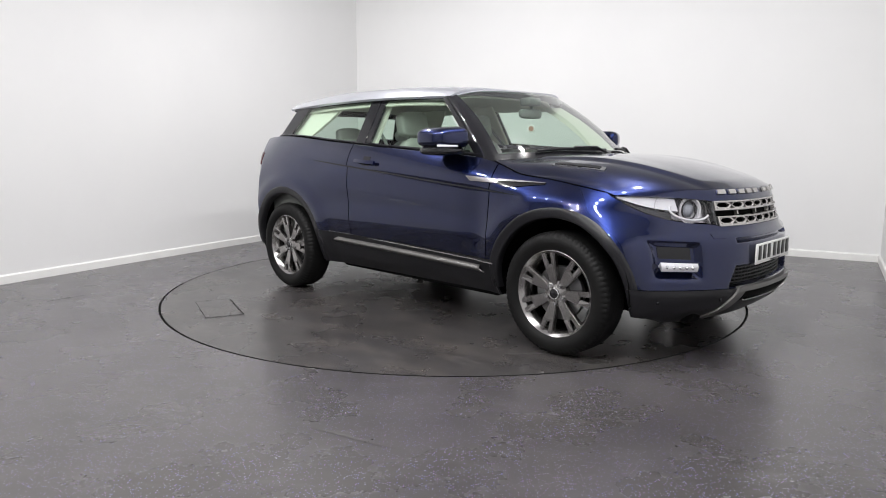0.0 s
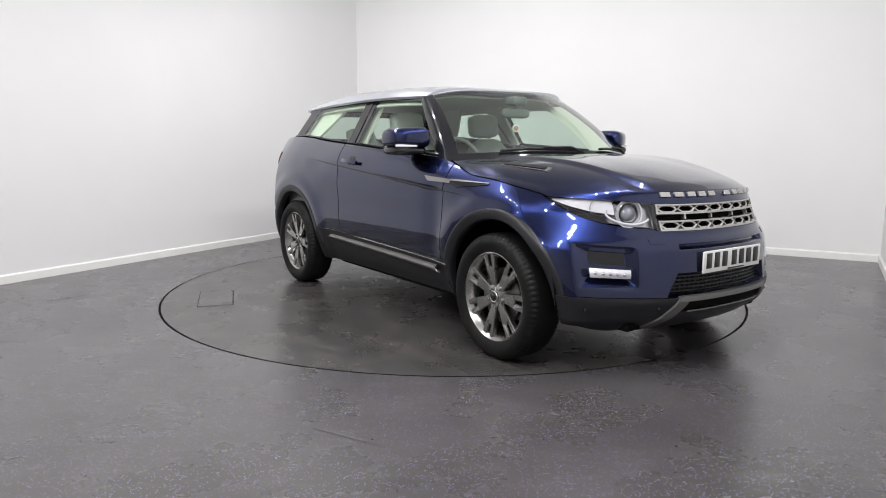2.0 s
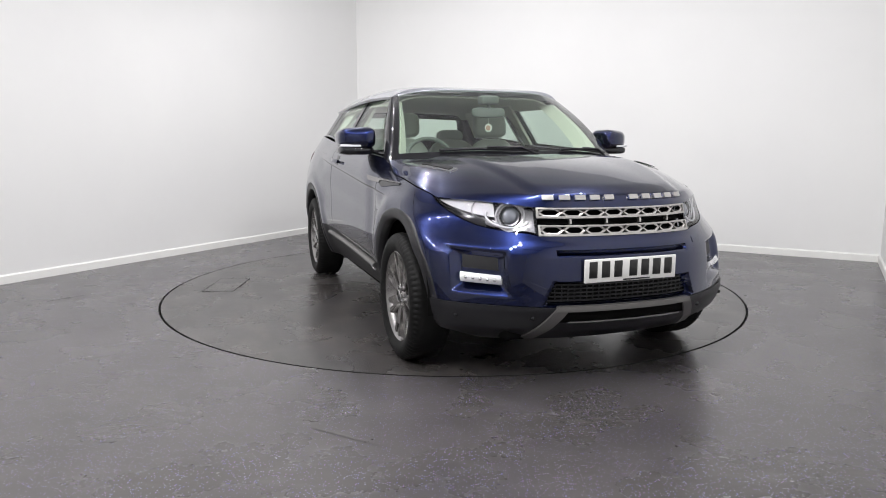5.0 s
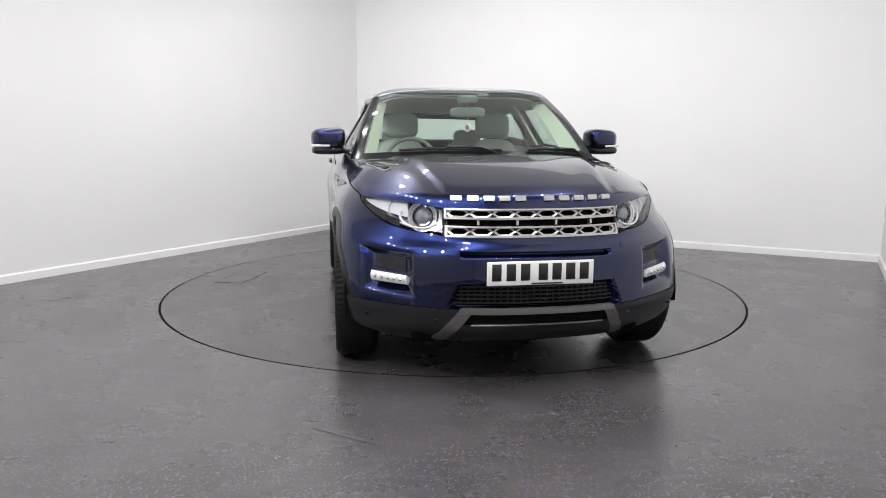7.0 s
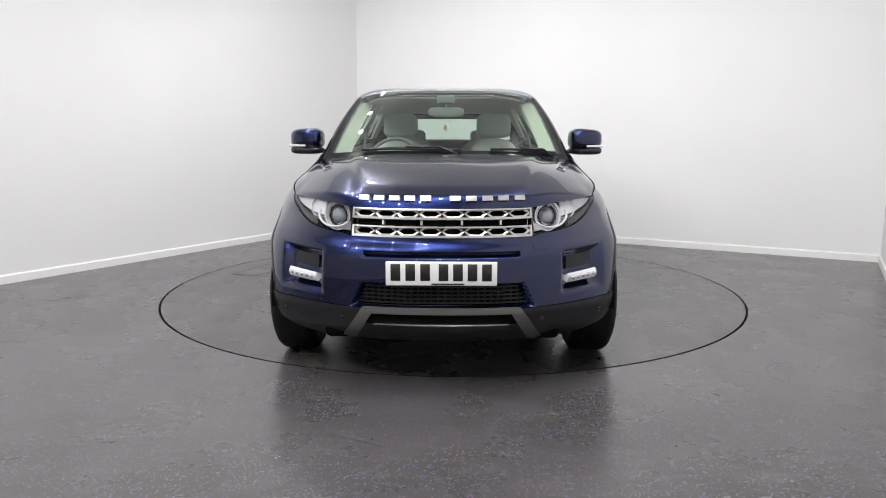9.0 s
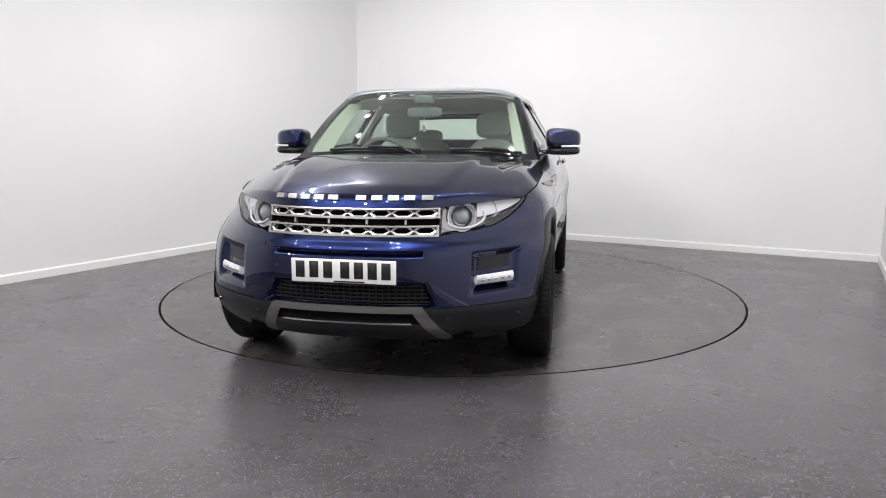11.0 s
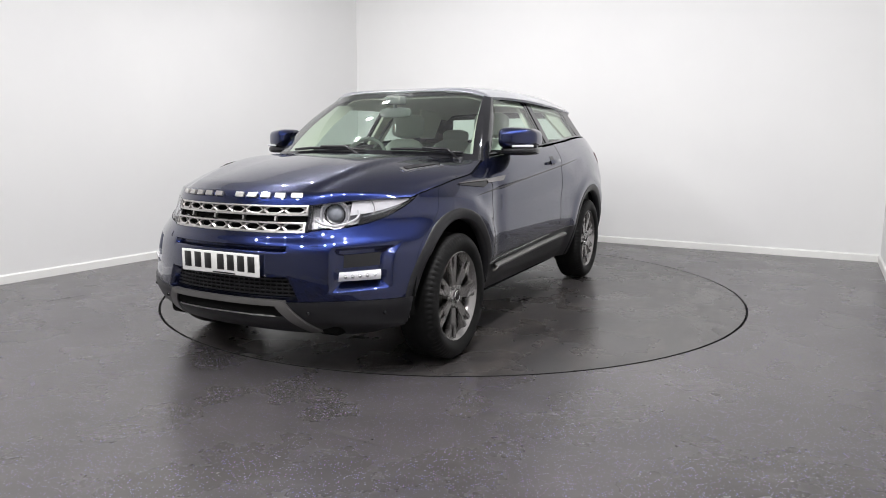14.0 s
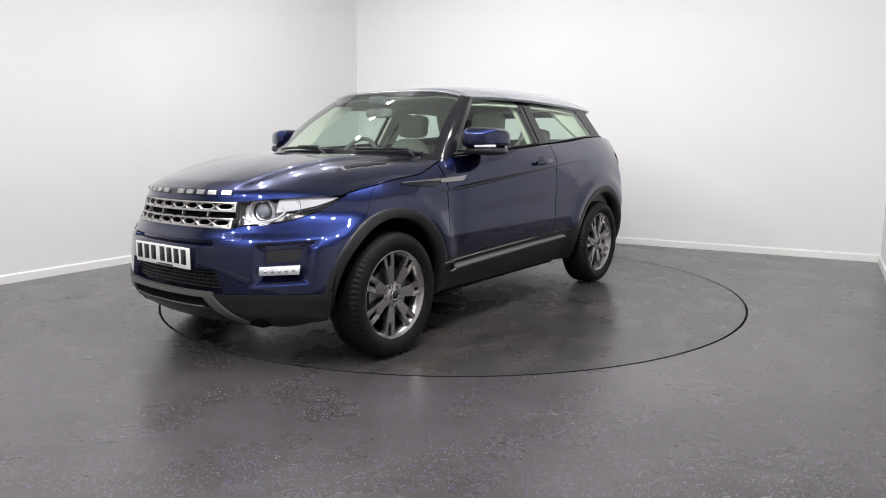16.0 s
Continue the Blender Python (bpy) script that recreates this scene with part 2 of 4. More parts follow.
def glass(name, tint, base=0.045):
    m = bpy.data.materials.new(name)
    m.use_nodes = True
    n, l = m.node_tree.nodes, m.node_tree.links
    n.clear()
    out, mx, tr, gl = (n.new(k) for k in ("ShaderNodeOutputMaterial", "ShaderNodeMixShader", "ShaderNodeBsdfTransparent",
                                              "ShaderNodeBsdfGlossy"))
    lw, pw, ad = n.new("ShaderNodeLayerWeight"), n.new("ShaderNodeMath"), n.new("ShaderNodeMath")
    lw.inputs[0].default_value = 0.5
    pw.operation, ad.operation = "POWER", "MULTIPLY_ADD"
    pw.inputs[1].default_value = 4.5
    ad.inputs[1].default_value, ad.inputs[2].default_value = 0.92, base
    l.new(lw.outputs["Facing"], pw.inputs[0])
    l.new(pw.outputs[0], ad.inputs[0])
    tr.inputs[0].default_value = (*tint, 1)
    gl.inputs["Roughness"].default_value = 0.015
    l.new(ad.outputs[0], mx.inputs[0])
    l.new(tr.outputs[0], mx.inputs[1])
    l.new(gl.outputs[0], mx.inputs[2])
    l.new(mx.outputs[0], out.inputs[0])
    return m


M_GLASS = glass("green tinted car glass", (0.76, 0.86, 0.79))
M_SCREEN = glass("green tinted windscreen glass", (0.80, 0.90, 0.83), 0.16)
M_CLEAR = glass("clear lamp cover", (0.96, 0.96, 0.97), 0.04)


# ---- curves ----
def curve(xs, ys):
    """A smooth curve through a few stations."""
    n = len(xs)
    d = [(ys[i + 1] - ys[i]) / (xs[i + 1] - xs[i]) for i in range(n - 1)]
    g = [d[0]] + [0.0 if d[i - 1] * d[i] <= 0 else 2 * d[i - 1] * d[i] / (d[i - 1] + d[i]) for i in range(1, n - 1)] + [d[-1]]

    def at(x):
        if x <= xs[0]:
            return ys[0]
        if x >= xs[-1]:
            return ys[-1]
        i = 0
        while x > xs[i + 1]:
            i += 1
        h = xs[i + 1] - xs[i]
        t = (x - xs[i]) / h
        a, b = ys[i], ys[i + 1]
        return (a * (1 + 2 * t) * (1 - t) ** 2 + g[i] * h * t * (1 - t) ** 2 + b * t * t * (3 - 2 * t) + g[i + 1] * h * t * t * (t - 1))
    return at


def lerp(a, b, t):
    return a + (b - a) * t


def clamp(t):
    return 0.0 if t < 0 else 1.0 if t > 1 else t


def ease(a, b, x):
    t = clamp((x - a) / (b - a))
    return t * t * (3 - 2 * t)


def soft_min(a, b, k=0.07):
    h = clamp(0.5 + 0.5 * (b - a) / k)
    return lerp(b, a, h) - k * h * (1 - h)


FRONT_X, REAR_X, HUB_Z, ARCH_R = 1.288, -1.370, 0.350, 0.482
NOSE = curve((0.20, 0.27, 0.33, 0.42, 0.55, 0.66, 0.705, 0.74, 0.80, 0.88, 0.925, 0.97),
             (1.90, 2.02, 2.09, 2.13, 2.13, 2.125, 2.11, 2.09, 2.075, 2.055, 2.03, 1.98))
SWEEP = curve((0.25, 0.56, 0.72, 0.85, 0.95), (0.44, 0.49, 0.56, 0.72, 0.74))
TAIL = curve((0.20, 0.40, 0.60, 0.80, 1.00, 1.10, 1.20, 1.30), (-1.98, -2.12, -2.17, -2.14, -2.10, -2.06, -2.0, -1.93))
Z_TOP = curve((-2.1, -1.9, -1.6, -0.8, 0.0, 0.6, 0.76, 1.0, 1.25, 1.42, 1.53, 1.65, 2.1),
              (1.20, 1.235, 1.25, 1.20, 1.152, 1.115, 1.085, 1.015, 0.990, 0.962, 0.933, 0.922, 0.92))
PEAK = curve((-2.1, -1.75, -1.39, -0.95, -0.5, 0.0, 0.5, 0.9, 1.275, 1.45, 1.6, 1.8, 2.1),
             (0.905, 0.955, 0.972, 0.960, 0.943, 0.932, 0.928, 0.930, 0.938, 0.936, 0.926, 0.88, 0.80))
Z_KNEE = curve((-2.1, -1.33, -0.5, 0.4, 0.9, 1.33, 2.0), (0.75, 0.78, 0.95, 0.95, 0.82, 0.66, 0.62))
Y_TOP = curve((-2.0, -1.6, -1.0, 0.0, 0.5, 0.76, 1.0, 1.25, 1.45, 1.6, 2.0),
              (0.745, 0.810, 0.842, 0.862, 0.845, 0.825, 0.848, 0.838, 0.826, 0.812, 0.80))
TUCK = curve((0.20, 0.27, 0.35, 0.45, 0.52), (-0.10, -0.07, -0.032, -0.008, 0.0))
DOOR_TUCK = curve((0.20, 0.35, 0.47, 0.60, 0.635, 0.67), (-0.055, -0.040, -0.028, -0.0055, -0.001, 0.0))
SLANT = curve((-1.3, -0.5, 0.0, 0.72, 1.2), (0.0, -0.06, 0.0, 0.03, 0.0))


def side_y(x, z):
    k, top = Z_KNEE(x), Z_TOP(x)
    t = clamp((z - k) / (top - k))
    y = PEAK(x) + TUCK(z) - (PEAK(x) - Y_TOP(x)) * t ** 2.2
    # folded edge along the lower doors, a faint hollow over it
    door = ease(0.98, 0.72, abs(x + 0.02))
    y += DOOR_TUCK(z) * door
    y -= 0.008 * math.exp(-((z - 0.76) / 0.08) ** 2) * door
    # swollen wings round the wheels, waist between wing and door
    for xc in (FRONT_X, REAR_X):
        r = math.hypot(x - xc, z - HUB_Z)
        y += 0.011 * math.exp(-((r - 0.54) / 0.06) ** 2) * ease(0.3, 0.5, z)
    y -= 0.010 * math.exp(-((x - 0.72) / 0.10) ** 2) * ease(0.45, 0.6, z) * ease(1.02, 0.92, z)
    return y


def crease(x, z):
    c = 0.978 - 0.083 * x
    fade = ease(1.12, 0.95, x) * ease(-1.2, -0.85, x)
    return fade * 0.011 * ease(c + 0.022, c - 0.018, z) * ease(c - 0.17, c - 0.02, z)


def plan_y(x, z):
    """Half width of the body at that station and height, nose rounding included."""
    w = side_y(x, z)
    a = (NOSE(z) - x) / SWEEP(z)
    if a < 1:
        w = soft_min(0.96 * max(a, 0) ** 0.4, w)
    return w


def skin_raw(s, z):
    if s <= 1:
        x = NOSE(z) - SWEEP(z) * s ** 2.5
        return x, soft_min(0.96 * s, side_y(x, z))
    if s <= 1.2:
        x = lerp(NOSE(z) - SWEEP(z), 1.10, (s - 1) / 0.2)
        return x, soft_min(0.96 + (s - 1) * 2, side_y(x, z))
    if s <= 2:
        x = lerp(1.10, -1.80, (s - 1.2) / 0.8)
        x += SLANT(x) * (z - 0.85)
        return x, side_y(x, z)
    r = clamp(3 - s)
    xt = TAIL(z)
    x = xt + (-1.80 - xt) * r ** 4
    return x, soft_min(0.94 * r, side_y(x, z), max(0.05 * r, 1e-4))


def s_of_x(x):
    return 1.2 + (1.10 - x) / 2.9 * 0.8


def recess(x, y, z):
    d = 0.0
    if x > 1.5:
        q = min(0.094 - abs(y - 0.690), 0.082 - abs(z - 0.588 - 0.06 * (y - 0.690)))
        d += 0.040 * ease(-0.030, 0.022, q)
        d += 0.028 * ease(-0.003, 0.007, min(0.365 - y, 0.013 - abs(z - 0.683)))
        d += 0.05 * ease(-0.012, 0.014, min(0.375 + 0.45 * (0.535 - z) - y, 0.050 - abs(z - 0.490)))
    else:
        d += crease(x, z)
    return d


def skin(s, z, off=0.0, detail=True):
    """A point of the outer body: s runs 0 nose, 1 front corner, 2 rear corner, 3 tail."""
    x, y = skin_raw(s, z)
    e = 0.004
    x0, y0 = skin_raw(max(s - e, 0), z)
    x1, y1 = skin_raw(min(s + e, 3), z)
    n = Vector((y1 - y0, x0 - x1))
    if n.length > 1e-9:
        n.normalize()
    else:
        n = Vector((1, 0))
    if s < 1e-6:
        n = Vector((1, 0))
    d = off - (recess(x, y, z) if detail else 0.0)
    return Vector((x + n.x * d, max(y + n.y * d, 0.0) if s < 0.05 or s > 2.95 else y + n.y * d, z))


def front_at(y, z, off=0.0, detail=False):
    p = skin(abs(y) / 0.96, z, off, detail)
    return Vector((p.x, math.copysign(p.y, y), z))


def grid_faces(nu, nv, flip=False):
    fs = []
    for i in range(nu):
        for j in range(nv):
            a = i * (nv + 1) + j
            f = (a, a + nv + 1, a + nv + 2, a + 1)
            fs.append(f[::-1] if flip else f)
    return fs


def panel(name, s0, s1, ns, lo, hi, nz, mat, parent, sg=1, off=0.0, arches=(), thick=0.012, whole=False, label="", detail=True):
    """A strip of the body skin from lo(s) to hi(s). whole: both halves, from -s1 to s1."""
    vs, inside = [], []
    a, b = (-s1, s1) if whole else (s0, s1)
    for i in range(ns + 1):
        s = lerp(a, b, i / ns)
        m = 1 if not whole else (1 if s >= 0 else -1)
        q = abs(s)
        z0, z1 = lo(q), hi(q)
        for j in range(nz + 1):
            p = skin(q, lerp(z0, z1, j / nz), off, detail)
            p.y *= m * sg
            vs.append(p)
    fs = grid_faces(ns, nz, (sg < 0))
    for xc, r in arches:
        ins = [(v.x - xc) ** 2 + (v.z - HUB_Z) ** 2 < r * r for v in vs]
        fs = [f for f in fs if not all(ins[k] for k in f)]
        for k in {k for f in fs for k in f if ins[k]}:
            v = vs[k]
            d = Vector((v.x - xc, v.z - HUB_Z))
            d = d.normalized() * r
            v.x, v.z = xc + d.x, HUB_Z + d.y
    used = sorted({k for f in fs for k in f})
    at = {k: i for i, k in enumerate(used)}
    ob = mesh_ob(name, [vs[k] for k in used], [tuple(at[k] for k in f) for f in fs], mat, parent, label=label)
    face_out(ob)
    if thick:
        solid(ob, thick)
    return ob


def patch(name, surf, c, nu, nv, mat, parent, sg=1, thick=0.0, label="", bulge=0.0):
    """A four-cornered sheet on surf(a, b); corners in turn around it."""
    vs = []
    for i in range(nu + 1):
        u = i / nu
        for j in range(nv + 1):
            v = j / nv
            a = lerp(lerp(c[0][0], c[1][0], u), lerp(c[3][0], c[2][0], u), v)
            b = lerp(lerp(c[0][1], c[1][1], u), lerp(c[3][1], c[2][1], u), v)
            p = Vector(surf(a, b + bulge * 4 * u * (1 - u) * v))
            p.y *= sg
            vs.append(p)
    ob = mesh_ob(name, vs, grid_faces(nu, nv, sg < 0), mat, parent, label=label)
    face_out(ob)
    if thick:
        solid(ob, thick)
    return ob


def glass_y(x, z):
    y = 0.852 - 0.60 * (z - 1.14) - 0.03 * (z - 1.14) ** 2
    if x < -0.6:
        y -= 0.006 * (-0.6 - x)
    if x > 0.2:
        y -= 0.36 * (x - 0.2) ** 2
    return y


def on_glass(off=0.0):
    return lambda x, z: (x, glass_y(x, z) + off, z)


def on_side(off=0.0):
    return lambda x, z: (x, plan_y(x, z) + off, z)


def on_front(off=0.0):
    return lambda y, z: front_at(y, z, off)


S_TIP = 0.845
LAMP_LOW = curve((0.0, 0.42, 0.47, 0.55, 0.65, 0.72, 0.77, 0.812), (0.757, 0.757, 0.768, 0.775, 0.793, 0.826, 0.868, 0.918))
LAMP_HIGH = curve((0.0, 0.43, 0.5, 0.6, 0.7, 0.812), (0.891, 0.891, 0.900, 0.910, 0.917, 0.922))
BLACK_FRONT = curve((0.0, 0.40, 0.47, 0.6, 0.8, 0.96), (0.430, 0.430, 0.432, 0.436, 0.440, 0.446))


def blue_low(s):
    if s <= 1:
        return BLACK_FRONT(0.96 * s)
    if s <= 2:
        return lerp(0.475, 0.545, s - 1) - 0.029 * ease(1.28, 1.0, s)
    return lerp(0.545, 0.62, ease(2, 2.3, s))


def blue_high(s):
    if s <= S_TIP:
        return LAMP_LOW(0.96 * s)
    x = skin_raw(s, 0.95)[0]
    return Z_TOP(x)


def bonnet_edge(s):
    if s <= S_TIP:
        return LAMP_HIGH(0.96 * s)
    return Z_TOP(skin_raw(s, 0.95)[0])


# ---- the car's outside ----
def build_body(car):
    gap = 0.0011
    panel("front_bumper", 0, 0.93, 190, blue_low, blue_high, 56, M_BLUE, car, arches=[(FRONT_X, ARCH_R)], whole=True)
    low = lambda s: 0.238 + 0.062 * ease(0.62, 0.93, s) * ease(1.15, 1.0, s) + 0.03 * ease(1.0, 1.15, s) * ease(2.1, 1.9, s)
    panel("lower_bumper", 0, 0.965, 130, low, lambda s: blue_low(s) - 0.003, 16, M_BLACK, car, off=0.008, arches=[(FRONT_X, ARCH_R - 0.03)],
          whole=True, label="matt black lower bumper with parking sensors")
    for sg in (1, -1):
        a, b = s_of_x(0.797), s_of_x(-0.555)
        panel("front_wing", 0.93 + gap, a - gap, 60, blue_low, lambda s: blue_high(s) - 0.005, 60, M_BLUE, car, sg, arches=[(FRONT_X, ARCH_R)])
        panel("door", a + gap, b - gap, 70, blue_low, lambda s: blue_high(s) - 0.004, 84, M_BLUE, car, sg)
        panel("rear_quarter", b + gap, 2.16, 90, blue_low, blue_high, 70, M_BLUE, car, sg, arches=[(REAR_X, ARCH_R)])
        panel("sill_cladding", s_of_x(0.95), s_of_x(-0.95), 70, low, lambda s: blue_low(s) - 0.003, 14, M_BLACK, car, sg,
              arches=[(FRONT_X, ARCH_R - 0.03), (REAR_X, ARCH_R - 0.03)])
        panel("rear_cladding", s_of_x(-1.55), 2.2, 40, low, lambda s: blue_low(s) - 0.003, 14, M_BLACK, car, sg, arches=[(REAR_X, ARCH_R - 0.03)])
        # wheel arch trims
        for xc in (FRONT_X, REAR_X):
            vs, n = [], 60
            prof = ((0.492, 0.0), (0.488, 0.004), (0.478, 0.004), (0.442, 0.0), (0.433, -0.006), (0.430, -0.05))
            for i in range(n + 1):
                t = radians(lerp(-9, 184, i / n))
                for r, o in prof:
                    x, z = xc + r * math.cos(t), HUB_Z + r * math.sin(t)
                    y = plan_y(x, max(z, 0.25)) if x > -1.8 else side_y(max(x, -1.8), z) - 0.25 * (-1.8 - x)
                    vs.append(Vector((x, (y + o) * sg, z)))
            face_out(mesh_ob("arch_trim", vs, grid_faces(n, len(prof) - 1, sg < 0), M_BLACK, car))
            # wheel housing
            vs = []
            for i in range(25):
                t = radians(lerp(-4, 184, i / 24))
                for y in (0.89, 0.53, 0.53):
                    r = 0.455 if len(vs) % 3 < 2 else 0.05
                    vs.append(Vector((xc + r * math.cos(t), y * sg, HUB_Z + 0.03 + r * math.sin(t))))
            mesh_ob("wheel_housing", vs, grid_faces(24, 2, sg > 0), M_DARK, car)
        # bright sill strip and its step
        patch("sill_strip", lambda x, k: (x, plan_y(x, 0.445) + 0.004 + 0.026 * math.sin(math.pi * k) ** 0.7, 0.4475 - 0.0305 * (x - 0.02) + 0.042 * (k - 0.5)),
              ((0.76, 0), (-0.76, 0), (-0.70, 1), (0.72, 1)), 44, 10, M_SKID, car, sg, 0.008, "rounded satin silver sill strip")
        patch("strip_edge", lambda x, k: (x, plan_y(x, 0.49) + 0.005, 0.4960 - 0.033 * x + 0.006 * k), ((0.84, 0), (-0.80, 0), (-0.80, 1), (0.84, 1)), 44, 2, M_CHROME, car, sg, 0.006)
        # dark strip standing in for the shade along the pressed waist crease
        patch("waist_crease_shade", lambda x, k: (x, plan_y(x, 0.978 - 0.083 * x) - crease(x, 0.978 - 0.083 * x) + 0.0012, 0.978 - 0.083 * x + (k - 0.5) * 0.011 * (1 - abs((x + 0.01) / 1.04) ** 6)),
              ((1.03, 0), (-1.05, 0), (-1.05, 1), (1.03, 1)), 60, 2, M_GLOSSBLACK, car, sg)
        # side vent
        v = patch("side_vent", on_side(0.010), ((0.86, 0.960), (0.655, 0.966), (0.615, 0.998), (0.86, 0.982)), 8, 4, M_ALLOY, car, sg, 0.012, "satin silver side vent blade")
        patch("vent_blade", on_side(0.010), ((1.18, 0.971), (0.86, 0.974), (0.86, 0.986), (1.18, 0.975)), 10, 2, M_ALLOY, v, sg, 0.012)
        patch("vent_slot", on_side(0.005), ((1.18, 0.963), (0.92, 0.938), (0.80, 0.972), (1.17, 0.971)), 10, 3, M_GLOSSBLACK, v, sg, 0.008)
        # door handle
        h = patch("door_handle", lambda x, z: (x, side_y(x, z) + 0.026 + 0.016 * math.cos((x + 0.35) / 0.125 * 1.5), z),
                  ((-0.24, 1.046), (-0.46, 1.060), (-0.46, 1.082), (-0.24, 1.070)), 14, 4, M_BLUE, car, sg, 0.016)
        # black patch on the door puts in the shade of the handle's cup
        patch("handle_cup_shade", lambda x, z: (x, side_y(x, z) + 0.002, z), ((-0.312, 1.030), (-0.395, 1.036), (-0.390, 1.100), (-0.318, 1.096)), 6, 6, M_GLOSSBLACK, h, 1 if sg > 0 else -1, 0.004)
        # belt moulding
        patch("belt_moulding", lambda x, k: (x, glass_y(x, Z_TOP(x)) + 0.006 + 0.006 * k, Z_TOP(x) - 0.004 + 0.014 * k),
              ((0.62, 0), (-1.68, 0), (-1.68, 1), (0.62, 1)), 50, 2, M_GLOSSBLACK, car, sg, 0.02)
    # rear end
    for sg in (1, -1):
        panel("tailgate", 2.163, 3.0, 36, lambda s: 0.66, lambda s: 1.22, 30, M_BLUE, car, sg)
        panel("rear_bumper", 2.163, 3.0, 36, low, lambda s: 0.655, 16, M_BLACK, car, sg)
        panel("tail_lamp", 2.02, 2.42, 16, lambda s: 1.01, lambda s: 1.115, 6, M_RED, car, sg, off=0.006, label="red tail lamp lens")
    return car


BONNET_END = s_of_x(0.98)


def bonnet_at(e, t, off=0.0):
    """Bonnet surface: e -1..1 across, t 0 at the front lip .. 1 at the cowl."""
    a = abs(e)
    s = BONNET_END * a
    f = skin(s, bonnet_edge(s), 0, False)
    rear = Vector((1.02 - 0.26 * a ** 2.2, 0.815 * a, 1.118 - 0.028 * a ** 2))
    p = f.lerp(rear, t)
    lip = lerp(0.046, 0.0, ease(0.40, 0.80, f.y) if a < 0.9 else 1.0)
    k = lerp(2.1, 1.0, ease(0.80, 1.0, a)) + 0.8 * ease(0.25, 0.6, a) * ease(1.0, 0.75, a)
    p.z = f.z + lip * ease(-0.03, 0.03, t) * 2 - lip + (rear.z - f.z - lip) * (1 - (1 - t) ** k)
    # raised middle with soft creases
    yc = lerp(0.40, 0.60, t)
    p.z += 0.014 * ease(0.022, -0.022, p.y - yc) * ease(0.0, 0.12, t) * ease(1.0, 0.9, t) + off
    p.z -= 0.012 * ease(0.45, 0.75, a) * ease(1.0, 0.86, a) * ease(0.0, 0.15, t) * ease(1.0, 0.8, t)
    p.y *= 1 if e >= 0 else -1
    return p


def brow_at(y, z):
    """A point just proud of the bonnet's front brow at that height."""
    e, lo, hi = y / (0.96 * BONNET_END), 0.0, 0.2
    for _ in range(24):
        mid = (lo + hi) / 2
        if bonnet_at(e, mid).z < z:
            lo = mid
        else:
            hi = mid
    return bonnet_at(e, lo) + Vector((0.010, 0, 0.007))


def build_bonnet(car):
    n, m = 110, 44
    vs = [bonnet_at(lerp(-1, 1, i / n), (j / m) ** 1.6) for i in range(n + 1) for j in range(m + 1)]
    solid(face_out(mesh_ob("bonnet", vs, grid_faces(n, m, True), M_BLUE, car)), 0.012)
    # badge lettering as plain bright blocks along the bonnet's lip
    for y in (-0.373, -0.298, -0.224, -0.151, -0.076, 0.062, 0.138, 0.215, 0.290, 0.370):
        patch("badge_block", brow_at, ((y + 0.025, 0.921), (y - 0.025, 0.921), (y - 0.025, 0.943), (y + 0.025, 0.943)), 3, 2, M_GRILLE, car, 1, 0.010, "small bright silver block on the bonnet lip")
    # air outlets near the windscreen
    for sg in (1, -1):
        v = patch("bonnet_vent", lambda x, y: bonnet_over(x, y, 0.006), ((1.42, 0.620), (1.43, 0.665), (1.13, 0.745), (1.15, 0.675)), 6, 12, M_CHROME, car, sg, 0.006, "bright framed bonnet air outlet")
        patch("vent_mesh", lambda x, y: bonnet_over(x, y, 0.010), ((1.395, 0.632), (1.40, 0.660), (1.145, 0.731), (1.16, 0.684)), 6, 12, M_GLOSSBLACK, v, sg, 0.003)
        # black tube added to draw the shaded gap between bonnet and wing
        pts = [bonnet_at(lerp(S_TIP + 0.005, BONNET_END, k / 30) / BONNET_END, 0.0, -0.001) + Vector((0, 0.0035, 0)) for k in range(31)]
        pts += [bonnet_at(1.0, k / 10, -0.001) + Vector((0, 0.003, 0)) for k in range(1, 11)]
        tube("bonnet_gap_line", [Vector((p.x, p.y * sg, p.z)) for p in pts], 0.0030, M_DARK, car, seg=6)


def bonnet_over(x, y, off):
    """The bonnet's point above a place in the plan."""
    e, t = y / 0.85, clamp((1.9 - x) / 0.9)
    for _ in range(40):
        p = bonnet_at(clamp(e), clamp(t))
        t += (p.x - x) * 0.7
        e += (y - p.y) * 0.7
    return bonnet_at(clamp(e), clamp(t), off)


def top_z(x, y):
    """Height of the roof skin."""
    c = ROOF_MID(x)
    e = ROOF_EDGE(x)
    return e + (c - e) * (1 - (abs(y) / 0.66) ** 6.5)


ROOF_MID = curve((-1.90, -1.6, -1.1, -0.5, -0.1, 0.2, 0.38), (1.530, 1.585, 1.620, 1.619, 1.606, 1.586, 1.560))
ROOF_EDGE = curve((-1.90, -1.6, -1.1, -0.5, -0.1, 0.2, 0.38), (1.468, 1.490, 1.513, 1.522, 1.519, 1.510, 1.500))


def screen(u, v):
    """Windscreen surface: u -1..1 across, v 0 foot .. 1 head."""
    a = abs(u)
    foot = Vector((0.99 - 0.25 * a ** 2.1, 0.795 * u, 1.112 - 0.022 * a * a))
    head = Vector((0.362 - 0.135 * a ** 2.1, 0.636 * u, 1.560 - 0.052 * a ** 5))
    p = foot.lerp(head, v)
    p.x += 0.024 * math.sin(math.pi * v)
    p.z += 0.024 * math.sin(math.pi * v)
    return p


